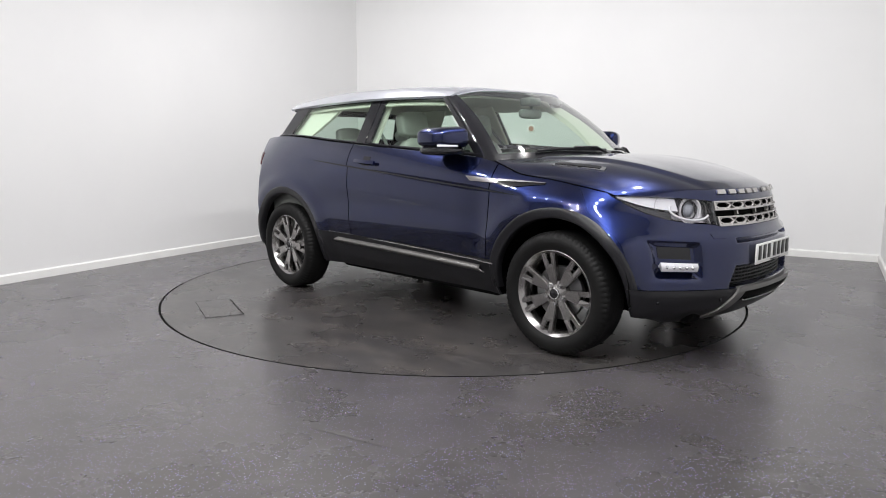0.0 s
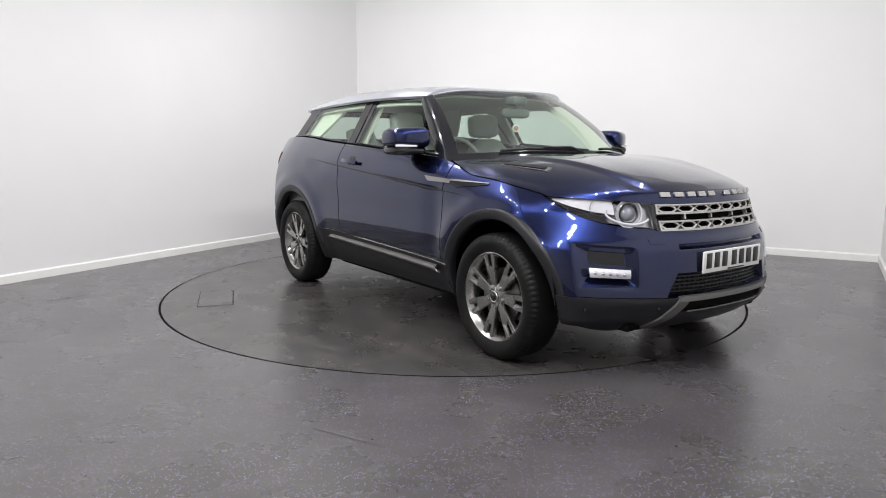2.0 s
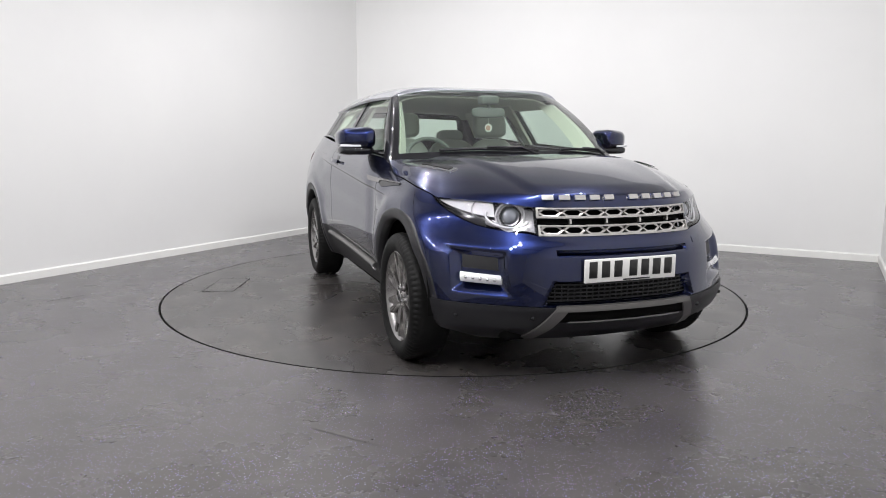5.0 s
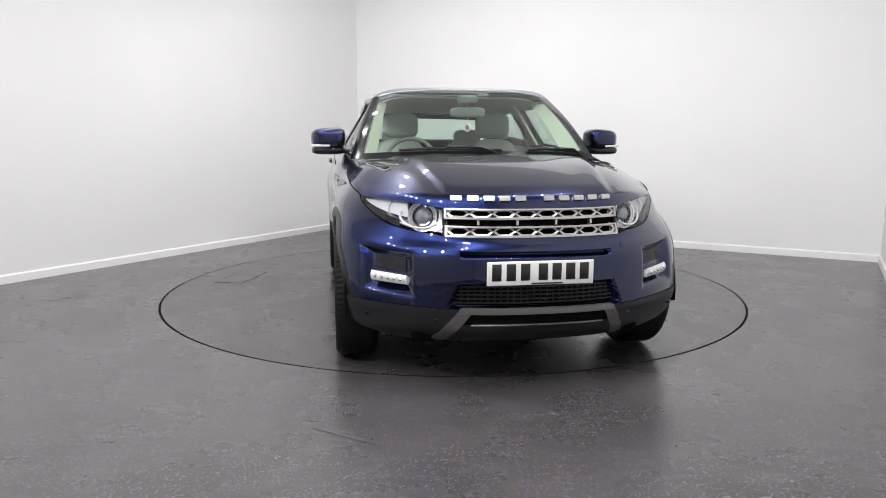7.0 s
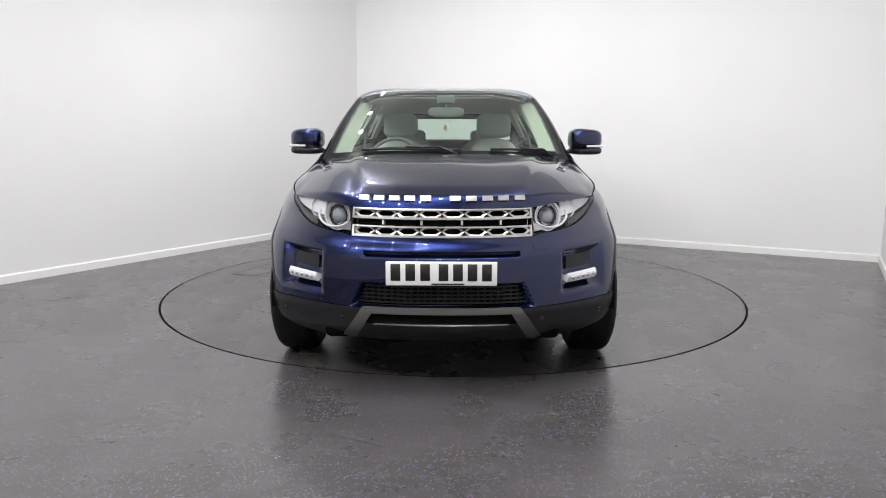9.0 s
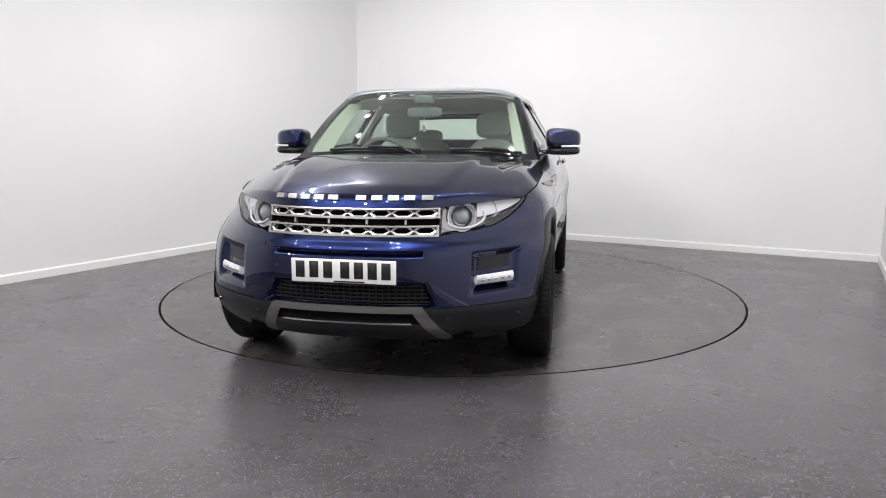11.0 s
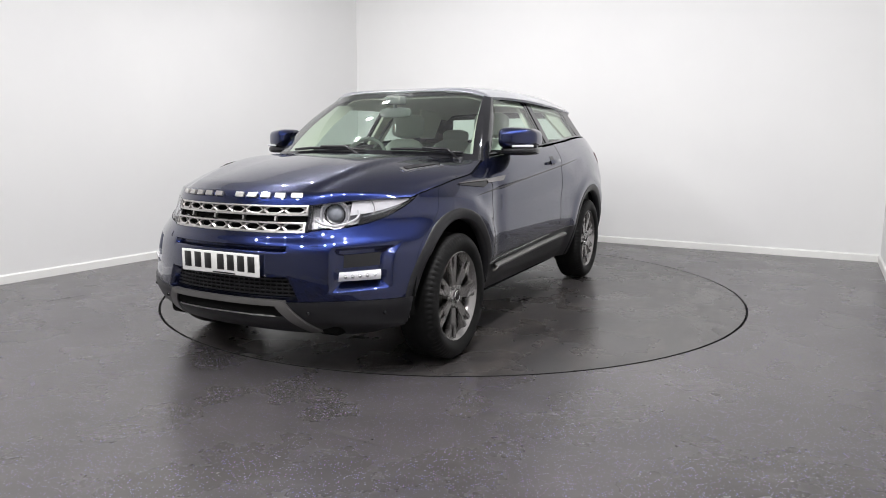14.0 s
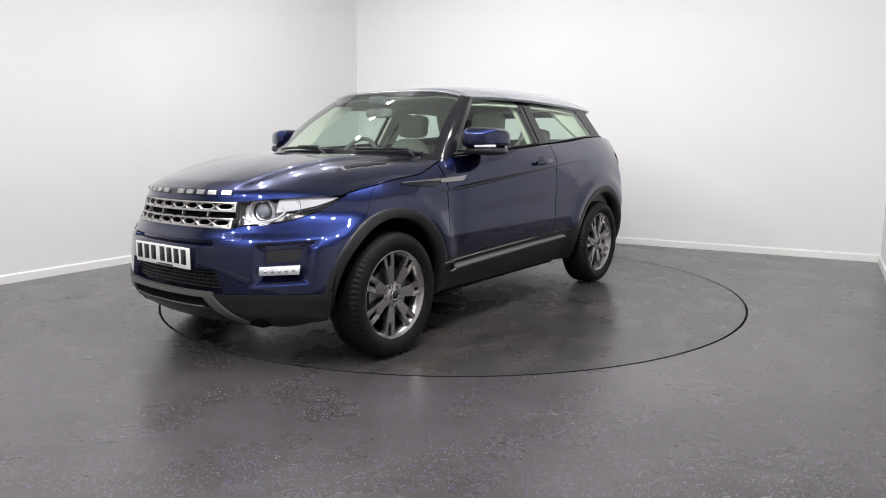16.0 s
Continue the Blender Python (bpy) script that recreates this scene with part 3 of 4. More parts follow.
def rear_screen(u, v):
    a = abs(u)
    foot = Vector((-1.97 + 0.13 * a ** 2.4, 0.725 * u, 1.215))
    head = Vector((-1.74 + 0.05 * a ** 2.4, 0.615 * u, 1.478 - 0.02 * a * a))
    return foot.lerp(head, v)


def sheet(name, fn, u0, u1, v0, v1, nu, nv, mat, parent, thick=0.0, label="", flip=False):
    vs = [fn(lerp(u0, u1, i / nu), lerp(v0, v1, j / nv)) for i in range(nu + 1) for j in range(nv + 1)]
    ob = mesh_ob(name, vs, grid_faces(nu, nv, flip), mat, parent, label=label)
    face_out(ob)
    if thick:
        solid(ob, thick)
    return ob


def build_cabin(car):
    def roof_fn(y, k):
        yy = y
        x0 = 0.362 - 0.135 * (abs(y) / 0.62) ** 2.1
        x1 = -1.86 + 0.14 * (abs(y) / 0.66) ** 2.5
        x = lerp(x0, x1, k)
        w = lerp(0.668, 0.645, ease(-0.4, -1.8, x)) - 0.026 * ease(-0.3, 0.25, x)
        return Vector((x, yy * w / 0.66, top_z(x, yy)))
    sheet("roof", roof_fn, -0.66, 0.66, 0, 1, 48, 60, M_SILVER, car, 0.02, "silver painted roof panel with tail spoiler")
    # windscreen and its black surround
    sheet("windscreen", screen, -0.955, 0.955, 0.07, 0.985, 40, 20, M_SCREEN, car, 0, "clear green tinted windscreen")
    sheet("screen_header", screen, -1, 1, 0.985, 1.0, 40, 3, M_SILVER, car, 0.006)
    sheet("screen_foot", screen, -1, 1, -0.04, 0.07, 40, 3, M_GLOSSBLACK, car, 0.006)
    for sg in (1, -1):
        def pillar(u, v):
            p = screen(0.955 + 0.045 * min(u, 1), v)
            if u > 1:
                q = Vector((0, 0, 0))
                foot, head = Vector((0.60, glass_y(0.60, 1.112), 1.108)), Vector((0.115, glass_y(0.115, 1.512), 1.514))
                q = foot.lerp(head, v)
                q.z += 0.016 * math.sin(math.pi * v)
                q.y += 0.012 * math.sin(math.pi * v)
                p = p.lerp(q, (u - 1))
                p.y += 0.014 * math.sin(math.pi * (u - 1))
                p.x += 0.010 * math.sin(math.pi * (u - 1))
            p.y *= sg
            return p
        sheet("windscreen_pillar", pillar, 0, 2, -0.02, 1.0, 10, 16, M_GLOSSBLACK, car, 0.02, "gloss black windscreen pillar", sg < 0)
        sheet("inner_pillar", lambda u, v: Vector((1, 1, 1)) * 0 + Vector((pillar(0.3 + u, v).x - 0.03, pillar(0.3 + u, v).y - 0.035 * sg, pillar(0.3 + u, v).z - 0.035)),
              0, 1.5, 0.0, 0.97, 6, 12, M_LINER, car, 0.012, "cream pillar trim", sg < 0)
        def cover(w, v):
            p = screen(0.955, v)
            return Vector((p.x - 0.02 - 0.15 * w, (p.y - 0.01 - 0.085 * w * (1 - 0.35 * v)) * sg, p.z - 0.03))
        sheet("pillar_cover", cover, 0, 1, 0.06, 0.96, 6, 14, M_LINER, car, 0.01, "broad cream pillar trim")
        edge = lambda x: ROOF_EDGE(x) - 0.004
        bl = lambda x: Z_TOP(x) + 0.012
        # roof side rail below the silver panel
        patch("roof_rail", lambda x, k: (x, glass_y(x, lerp(edge(x) - 0.018, edge(x) + 0.012, k)) + 0.003, lerp(edge(x) - 0.018, edge(x) + 0.012, k)),
              ((0.15, 0), (-1.66, 0), (-1.66, 1), (0.15, 1)), 50, 3, M_GLOSSBLACK, car, sg, 0.015)
        # door glass, pillars, quarter glass
        def band(x0b, x0t, x1b, x1t):
            def f(u, k):
                xb, xt = lerp(x0b, x1b, u), lerp(x0t, x1t, u)
                z0, z1 = bl(xb), edge(xt) - 0.004
                x, z = lerp(xb, xt, k), lerp(z0, z1, k)
                return (x, glass_y(x, z), z)
            return f
        patch("door_window", band(0.58, 0.125, -0.43, -0.46), ((0, 0), (1, 0), (1, 1), (0, 1)), 30, 14, M_GLASS, car, sg, 0, "green tinted door glass")
        patch("centre_pillar", lambda u, k: Vector(band(-0.43, -0.46, -0.60, -0.63)(u, k)) + Vector((0, 0.002, 0)), ((0, 0), (1, 0), (1, 1), (0, 1)), 8, 10, M_GLOSSBLACK, car, sg, 0.02)
        patch("pillar_trim", lambda u, k: Vector(band(-0.485, -0.515, -0.51, -0.54)(u, k)) + Vector((0, 0.008, 0)), ((0, 0), (1, 0), (1, 1), (0, 1)), 3, 10, M_GLOSSBLACK, car, sg, 0.012)
        patch("quarter_window", band(-0.60, -0.63, -1.53, -1.43), ((0, 0), (1, 0), (1, 1), (0, 1)), 20, 12, M_GLASS, car, sg, 0, "green tinted rear quarter glass")
        patch("rear_pillar", lambda u, k: Vector(band(-1.53, -1.43, -1.68, -1.61)(u, k)) + Vector((0, 0.002, 0)), ((0, 0), (1, 0), (1, 1), (0, 1)), 6, 10, M_GLOSSBLACK, car, sg, 0.02)

        def dpillar(u, v):
            a = Vector(band(-1.53, -1.43, -1.68, -1.61)(1, v))
            b = rear_screen(1.0, v)
            p = a.lerp(b, u)
            p.y *= sg
            return p
        sheet("corner_pillar", dpillar, 0, 1, -0.05, 1.05, 6, 8, M_BLUE, car, 0.015, "", sg < 0)
        # cream trim round the inside of the quarter glass
        patch("quarter_trim", lambda u, k: Vector(band(-0.60, -0.63, -1.57, -1.49)(u, k)) + Vector((0, -0.05, 0)), ((0.72, 0), (1, 0), (1, 1), (0.45, 1)), 8, 8, M_LINER, car, sg, 0.02)
        patch("pillar_lining", lambda u, k: Vector(band(-0.42, -0.45, -0.62, -0.65)(u, k)) + Vector((0, -0.05, 0)), ((0, 0), (1, 0), (1, 1), (0, 1)), 6, 8, M_LINER, car, sg, 0.02)
        # inner door card
        patch("door_card", lambda x, z: (x, side_y(x, min(z, 1.0)) - 0.10 - 0.05 * ease(1.0, 1.12, z), z), ((0.75, 0.35), (-1.7, 0.35), (-1.7, 1.2), (0.75, 1.10)), 24, 10, M_DASH, car, sg, 0.02)
    sheet("rear_window", rear_screen, -0.9, 0.9, 0.08, 0.9, 16, 8, M_GLASS, car, 0, "green tinted rear glass", True)
    for k, (v0, v1, u0, u1) in enumerate(((-0.05, 0.08, -1, 1), (0.9, 1.05, -1, 1), (0.08, 0.9, -1, -0.9), (0.08, 0.9, 0.9, 1))):
        sheet("rear_surround", rear_screen, u0, u1, v0, v1, 12, 4, M_GLOSSBLACK, car, 0.02, "", True)

    def head(y, k):
        p = roof_fn(y, k)
        return Vector((p.x - 0.03, p.y * 0.97, p.z - 0.055))
    sheet("headliner", head, -0.66, 0.66, 0.02, 0.99, 20, 20, M_LINER, car, 0.01, "cream cloth headliner", True)


def build_front(car):
    on = on_front
    # lamps
    for sg in (1, -1):
        s0 = 0.428 / 0.96
        hsg = panel("headlamp", s0, S_TIP - 0.004, 40, LAMP_LOW_S, LAMP_HIGH_S, 12, M_HOUSING, car, sg, off=-0.060, thick=0.004, label="bright clear headlamp with round projector", detail=False)
        panel("lamp_cover", s0, S_TIP - 0.002, 44, LAMP_LOW_S, LAMP_HIGH_S, 14, M_CLEAR, hsg, sg, off=-0.002, thick=0, detail=False)
        panel("lower_bezel", 0.66, S_TIP - 0.006, 24, LAMP_LOW_S, lambda s: lerp(LAMP_LOW_S(s), LAMP_HIGH_S(s), 0.30), 4, M_GLOSSBLACK, hsg, sg, off=-0.012, thick=0.006, detail=False)
        panel("lamp_strip", 0.62, S_TIP - 0.02, 24, lambda s: lerp(LAMP_LOW_S(s), LAMP_HIGH_S(s), 0.42), lambda s: lerp(LAMP_LOW_S(s), LAMP_HIGH_S(s), 0.95), 4, M_LENS, hsg, sg, off=-0.022, thick=0.006, detail=False)
        panel("inner_bezel", s0, s0 + 0.012, 3, LAMP_LOW_S, LAMP_HIGH_S, 8, M_GLOSSBLACK, hsg, sg, off=-0.01, thick=0.03, detail=False)
        for y, r, nm in ((0.540, 0.056, "projector"), (0.650, 0.040, "side_beam")):
            base = front_at(y, 0.840 if y < 0.6 else 0.866, -0.050)
            m = Matrix.Translation((base.x, base.y * sg, base.z)) @ Matrix.Rotation(radians(24 * sg), 4, "Z") @ Matrix.Rotation(radians(86), 4, "Y")
            ob = lathe(nm, [(r * 1.32, 0.016), (r * 1.20, 0.014), (r * 1.12, -0.004), (r * 1.06, 0.004), (r * 0.96, 0.009), (r * 0.80, 0.003), (r * 0.76, -0.008)], 36, M_REFLECTOR, hsg)
            ob.matrix_basis = m
            lathe("projector_lens", [(r * 0.78, -0.006), (r * 0.66, 0.008), (r * 0.40, 0.018), (0.0005, 0.022)], 28, M_PROJ, ob)
            lathe("lens_ring", [(r * 0.94, 0.006), (r * 0.90, 0.013), (r * 0.82, 0.012), (r * 0.78, 0.0)], 28, M_GLOSSBLACK, ob)
        # light guide curling under the projector
        guide = []
        for k in range(19):
            t = radians(lerp(-150, 25, k / 18))
            p = front_at(0.540 + 0.088 * math.cos(t), 0.842 + 0.052 * math.sin(t), -0.016)
            guide.append(Vector((p.x, p.y * sg, p.z)))
        tube("light_guide", guide, 0.006, M_LENS, hsg)
        # fog lamp bay
        patch("bay_mesh", on(-0.036), ((0.765, 0.600), (0.622, 0.590), (0.622, 0.652), (0.762, 0.660)), 10, 6, M_BLACK, car, sg, 0.01)
        fl = patch("daytime_lamp", lambda y, z: front_at(y, z, -0.012 + 0.014 * math.sin(math.pi * clamp((z - 0.53) / 0.06))), ((0.766, 0.537), (0.604, 0.529), (0.606, 0.575), (0.766, 0.584)), 18, 6, M_LENS, car, sg, 0.04, "clear daytime running lamp")
        for k in range(5):
            y = 0.632 + 0.028 * k
            z = 0.557 + 0.06 * (y - 0.69)
            p = front_at(y, z, 0.0)
            bm = bmesh.new()
            bmesh.ops.create_uvsphere(bm, u_segments=10, v_segments=6, radius=0.009)
            o = part("lamp_cell", bm, M_REFLECTOR, fl)
            o.location = (p.x, p.y * sg, p.z)
        # washer jet cover and parking sensors
        patch("washer_cover", on(0.0025), ((0.505, 0.700), (0.430, 0.698), (0.430, 0.724), (0.505, 0.726)), 5, 3, M_BLUE, car, sg, 0.008)
        for y in (0.47, 0.78):
            bm = bmesh.new()
            bmesh.ops.create_cone(bm, cap_ends=True, segments=14, radius1=0.011, radius2=0.010, depth=0.008)
            o = part("parking_sensor", bm, M_GLOSSBLACK, car)
            p = front_at(y, 0.375, 0.010)
            o.matrix_basis = Matrix.Translation((p.x, p.y * sg, p.z)) @ Matrix.Rotation(radians(90), 4, "Y")
    # grille: dark backing, two bright honeycomb bars, posts between
    panel("grille", 0, 0.432 / 0.96, 40, lambda s: 0.757, lambda s: 0.889, 8, M_DARK, car, off=-0.055, thick=0.01, whole=True, label="black grille with two bright honeycomb bars", detail=False)
    for z0, z1 in ((0.847, 0.886), (0.765, 0.806)):
        cells = 8
        w, zc, hh = 0.84 / cells, (z0 + z1) / 2, z1 - z0
        ring = ((-0.5, 0), (-0.27, 0.5), (0.27, 0.5), (0.5, 0), (0.27, -0.5), (-0.27, -0.5))
        for c in range(cells):
            cy = -0.42 + (c + 0.5) * w
            vs = [front_at(cy + ox * w * 1.03, zc + oz * hh, -0.006) for ox, oz in ring]
            vs += [front_at(cy + ox * w * 0.80, zc + oz * hh * 0.62, -0.010) for ox, oz in ring]
            fs = [(k, (k + 1) % 6, 6 + (k + 1) % 6, 6 + k) for k in range(6)]
            solid(face_out(mesh_ob("honeycomb_cell", vs, fs, M_GRILLE, car, smooth=False)), 0.022)
        for za, zb in ((z0 - 0.006, z0 + 0.004), (z1 - 0.003, z1 + 0.004)):
            patch("bar_rail", on(0.0), ((0.425, za), (-0.425, za), (-0.425, zb), (0.425, zb)), 40, 2, M_GRILLE, car, 1, 0.02)
        for sg in (1, -1):
            patch("bar_end", on(0.0), ((0.428, z0 - 0.004), (0.416, z0 - 0.004), (0.416, z1 + 0.003), (0.424, z1 + 0.003)), 2, 4, M_GRILLE, car, sg, 0.02)
    for y in (0.277, 0.094, -0.094, -0.277):
        patch("grille_post", on(-0.008), ((y + 0.005, 0.815), (y - 0.005, 0.815), (y - 0.005, 0.838), (y + 0.005, 0.838)), 2, 3, M_GRILLE, car, 1, 0.02)
    patch("grille_slat", on(-0.03), ((0.42, 0.812), (-0.42, 0.812), (-0.42, 0.842), (0.42, 0.842)), 40, 2, M_DARK, car, 1, 0.02)
    # lower intake mesh
    for k in range(5):
        z = 0.449 + 0.019 * k
        w = 0.375 + 0.45 * (0.535 - z)
        patch("intake_slat", on(-0.036), ((w, z), (-w, z), (-w, z + 0.007), (w, z + 0.007)), 30, 1, M_BLACK, car, 1, 0.02)
    for k in range(24):
        y = -0.368 + 0.032 * k
        patch("intake_bar", on(-0.040), ((y + 0.003, 0.440), (y - 0.003, 0.440), (y - 0.003, 0.535), (y + 0.003, 0.535)), 1, 4, M_BLACK, car, 1, 0.015)
    patch("intake_backing", on(-0.044), ((0.43, 0.434), (-0.43, 0.434), (-0.39, 0.546), (0.39, 0.546)), 30, 4, M_DARK, car)
    # skid plate
    sk = patch("skid_plate", on(0.024), ((0.375, 0.410), (-0.375, 0.410), (-0.355, 0.437), (0.355, 0.437)), 36, 4, M_SKID, car, 1, 0.03, "satin grey skid plate under the bumper")
    for sg in (1, -1):
        patch("skid_leg", on(0.022), ((0.485, 0.245), (0.415, 0.245), (0.315, 0.420), (0.366, 0.436)), 6, 10, M_SKID, sk, sg, 0.03)
    # flat black sheet for the shade inside the opening, no recess cut
    patch("skid_opening_shade", on(0.012), ((0.36, 0.352), (-0.36, 0.352), (-0.32, 0.412), (0.32, 0.412)), 30, 4, M_DARK, sk, 1, 0.01)
    patch("skid_lip", on(0.028), ((0.315, 0.352), (-0.315, 0.352), (-0.308, 0.361), (0.308, 0.361)), 30, 2, M_CHROME, sk, 1, 0.02)
    patch("skid_base", on(0.018), ((0.42, 0.250), (-0.42, 0.250), (-0.36, 0.352), (0.36, 0.352)), 30, 4, M_BLACK, sk, 1, 0.02)
    # number plate with plain bars
    x0 = 2.134
    pl = part("number_plate", box_bm((0.010, 0.510, 0.112), (x0, 0, 0.601), 0.004), M_PLATE, car, "white number plate with dark bars")
    pl.matrix_basis = pose(0, 0, 0)
    for y in (0.208, 0.142, 0.076, 0.010, -0.074, -0.142, -0.210):
        part("plate_bar", box_bm((0.003, 0.044, 0.078), (x0 + 0.006, y, 0.607), 0.001, 1), M_INK, pl)
    part("plate_caption", box_bm((0.003, 0.150, 0.007), (x0 + 0.006, 0.03, 0.553), 0.001, 1), M_INK, pl)


M_PROJ = material("projector lens", (0.30, 0.32, 0.36), 0.05, 0.35, Coat_Weight=1.0)


def LAMP_LOW_S(s):
    return LAMP_LOW(0.96 * s) + 0.003


def LAMP_HIGH_S(s):
    return LAMP_HIGH(0.96 * s) - 0.003


def lathe(name, prof, seg, mat, parent, label="", axis="z", wob=None):
    """Turn a profile of (radius, height) round the z axis."""
    vs = []
    for k in range(seg + 1):
        t = 2 * math.pi * k / seg
        for i, (r, h) in enumerate(prof):
            if wob:
                r = r - wob(i, k)
            vs.append((r * math.cos(t), r * math.sin(t), h))
    ob = mesh_ob(name, vs, grid_faces(seg, len(prof) - 1), mat, parent, label=label)
    bm = bmesh.new()
    bm.from_mesh(ob.data)
    bmesh.ops.remove_doubles(bm, verts=bm.verts, dist=1e-5)
    bmesh.ops.recalc_face_normals(bm, faces=bm.faces)
    bm.to_mesh(ob.data)
    bm.free()
    ob.data.shade_smooth()
    harden(ob, 40)
    return ob


def build_wheels(car):
    # built with its outer face towards +z
    rim = lathe("wheel", [(0.205, -0.17), (0.212, -0.02), (0.216, 0.062), (0.232, 0.082), (0.246, 0.096), (0.251, 0.094), (0.253, 0.084), (0.240, 0.07), (0.222, -0.17)],
                72, M_ALLOY, car, "graphite seven-spoke alloy wheel with road tyre")
    def tread(i, k):
        if i in (4, 5, 6, 12, 13):
            return 0.006 if k % 3 == 0 else 0.0
        return 0.008 if i in (8, 10) else 0.0
    lathe("tyre", [(0.240, 0.085), (0.254, 0.100), (0.285, 0.113), (0.312, 0.114), (0.331, 0.104), (0.343, 0.092), (0.3495, 0.080), (0.3525, 0.060),
                   (0.353, 0.022), (0.353, 0.0), (0.353, -0.022), (0.3525, -0.06), (0.3495, -0.08), (0.343, -0.092), (0.312, -0.114), (0.252, -0.10), (0.236, -0.085)],
          216, M_TYRE, rim, "black road tyre", wob=tread)
    lathe("brake_disc", [(0.06, 0.03), (0.155, 0.03), (0.155, 0.0), (0.06, 0.0)], 40, M_DISCMETAL, rim)
    lathe("hub", [(0.0005, 0.079), (0.030, 0.079), (0.036, 0.074), (0.075, 0.066), (0.078, 0.03), (0.05, 0.0)], 32, M_ALLOY, rim)
    lathe("hub_cap", [(0.0005, 0.088), (0.024, 0.087), (0.030, 0.082), (0.031, 0.076)], 24, M_GLOSSBLACK, rim)
    lathe("cap_ring", [(0.027, 0.088), (0.030, 0.089), (0.033, 0.086), (0.033, 0.076)], 24, M_CHROME, rim)
    spoke_mesh = None
    for k in range(7):
        t = 2 * math.pi * k / 7 + 0.26
        if spoke_mesh is None:
            bm = bmesh.new()

            def bar(pts, th):
                top = [bm.verts.new(p) for p in pts]
                bot = [bm.verts.new((p[0], p[1] * 1.12, p[2] - th)) for p in pts]
                bm.faces.new(top)
                bm.faces.new(bot[::-1])
                for a in range(len(pts)):
                    b = (a + 1) % len(pts)
                    bm.faces.new((top[b], top[a], bot[a], bot[b]))
            bar([(0.048, -0.021, 0.072), (0.158, -0.036, 0.082), (0.172, 0.0, 0.082), (0.158, 0.036, 0.082), (0.048, 0.021, 0.072)], 0.035)
            for q in (1, -1):
                pts = [(0.150, 0.036 * q, 0.082), (0.164, 0.008 * q, 0.078), (0.240, 0.014 * q, 0.086), (0.240, 0.046 * q, 0.086)]
                bar(pts if q < 0 else pts[::-1], 0.03)
            bmesh.ops.recalc_face_normals(bm, faces=bm.faces)
            bmesh.ops.bevel(bm, geom=list(bm.edges), offset=0.0042, segments=2, affect="EDGES")
            first = part("spoke", bm, M_ALLOY, rim, smooth=False)
            spoke_mesh = first.data
        else:
            first = new("spoke", spoke_mesh)
            first.parent = rim
        first.rotation_euler = (0, 0, t)
    nut = None
    for k in range(5):
        t = 2 * math.pi * k / 5
        if nut is None:
            o = lathe("wheel_nut", [(0.0005, 0.012), (0.007, 0.012), (0.008, 0.020), (0.012, 0.020), (0.0135, 0.011), (0.0135, 0.0)], 12, M_CHROME, rim)
            nut = o.data
        else:
            o = new("wheel_nut", nut)
            o.parent = rim
        o.location = (0.056 * math.cos(t), 0.056 * math.sin(t), 0.066)
    first_done = False
    for x in (FRONT_X, REAR_X):
        for sg in (1, -1):
            m = Matrix.Translation((x, (0.824 if x > 0 else 0.852) * sg, 0.3535)) @ Matrix.Rotation(radians(-90 * sg), 4, "X") @ Matrix.Rotation(-0.26 if sg < 0 else 0.189 if x > 0 else 0.55, 4, "Z")
            if not first_done:
                rim.matrix_basis, first_done = m, True
            else:
                copy_thing(rim, m)


def blob(name, size, mat, parent, power=0.6, seg=24, label="", fn=None):
    """A rounded block: a sphere pulled towards a box."""
    bm = bmesh.new()
    bmesh.ops.create_uvsphere(bm, u_segments=seg * 2, v_segments=seg, radius=1.0)
    for v in bm.verts:
        c = [math.copysign(abs(q) ** power, q) for q in v.co]
        v.co = Vector((c[0] * size[0], c[1] * size[1], c[2] * size[2]))
        if fn:
            v.co = fn(v.co)
    return part(name, bm, mat, parent, label)


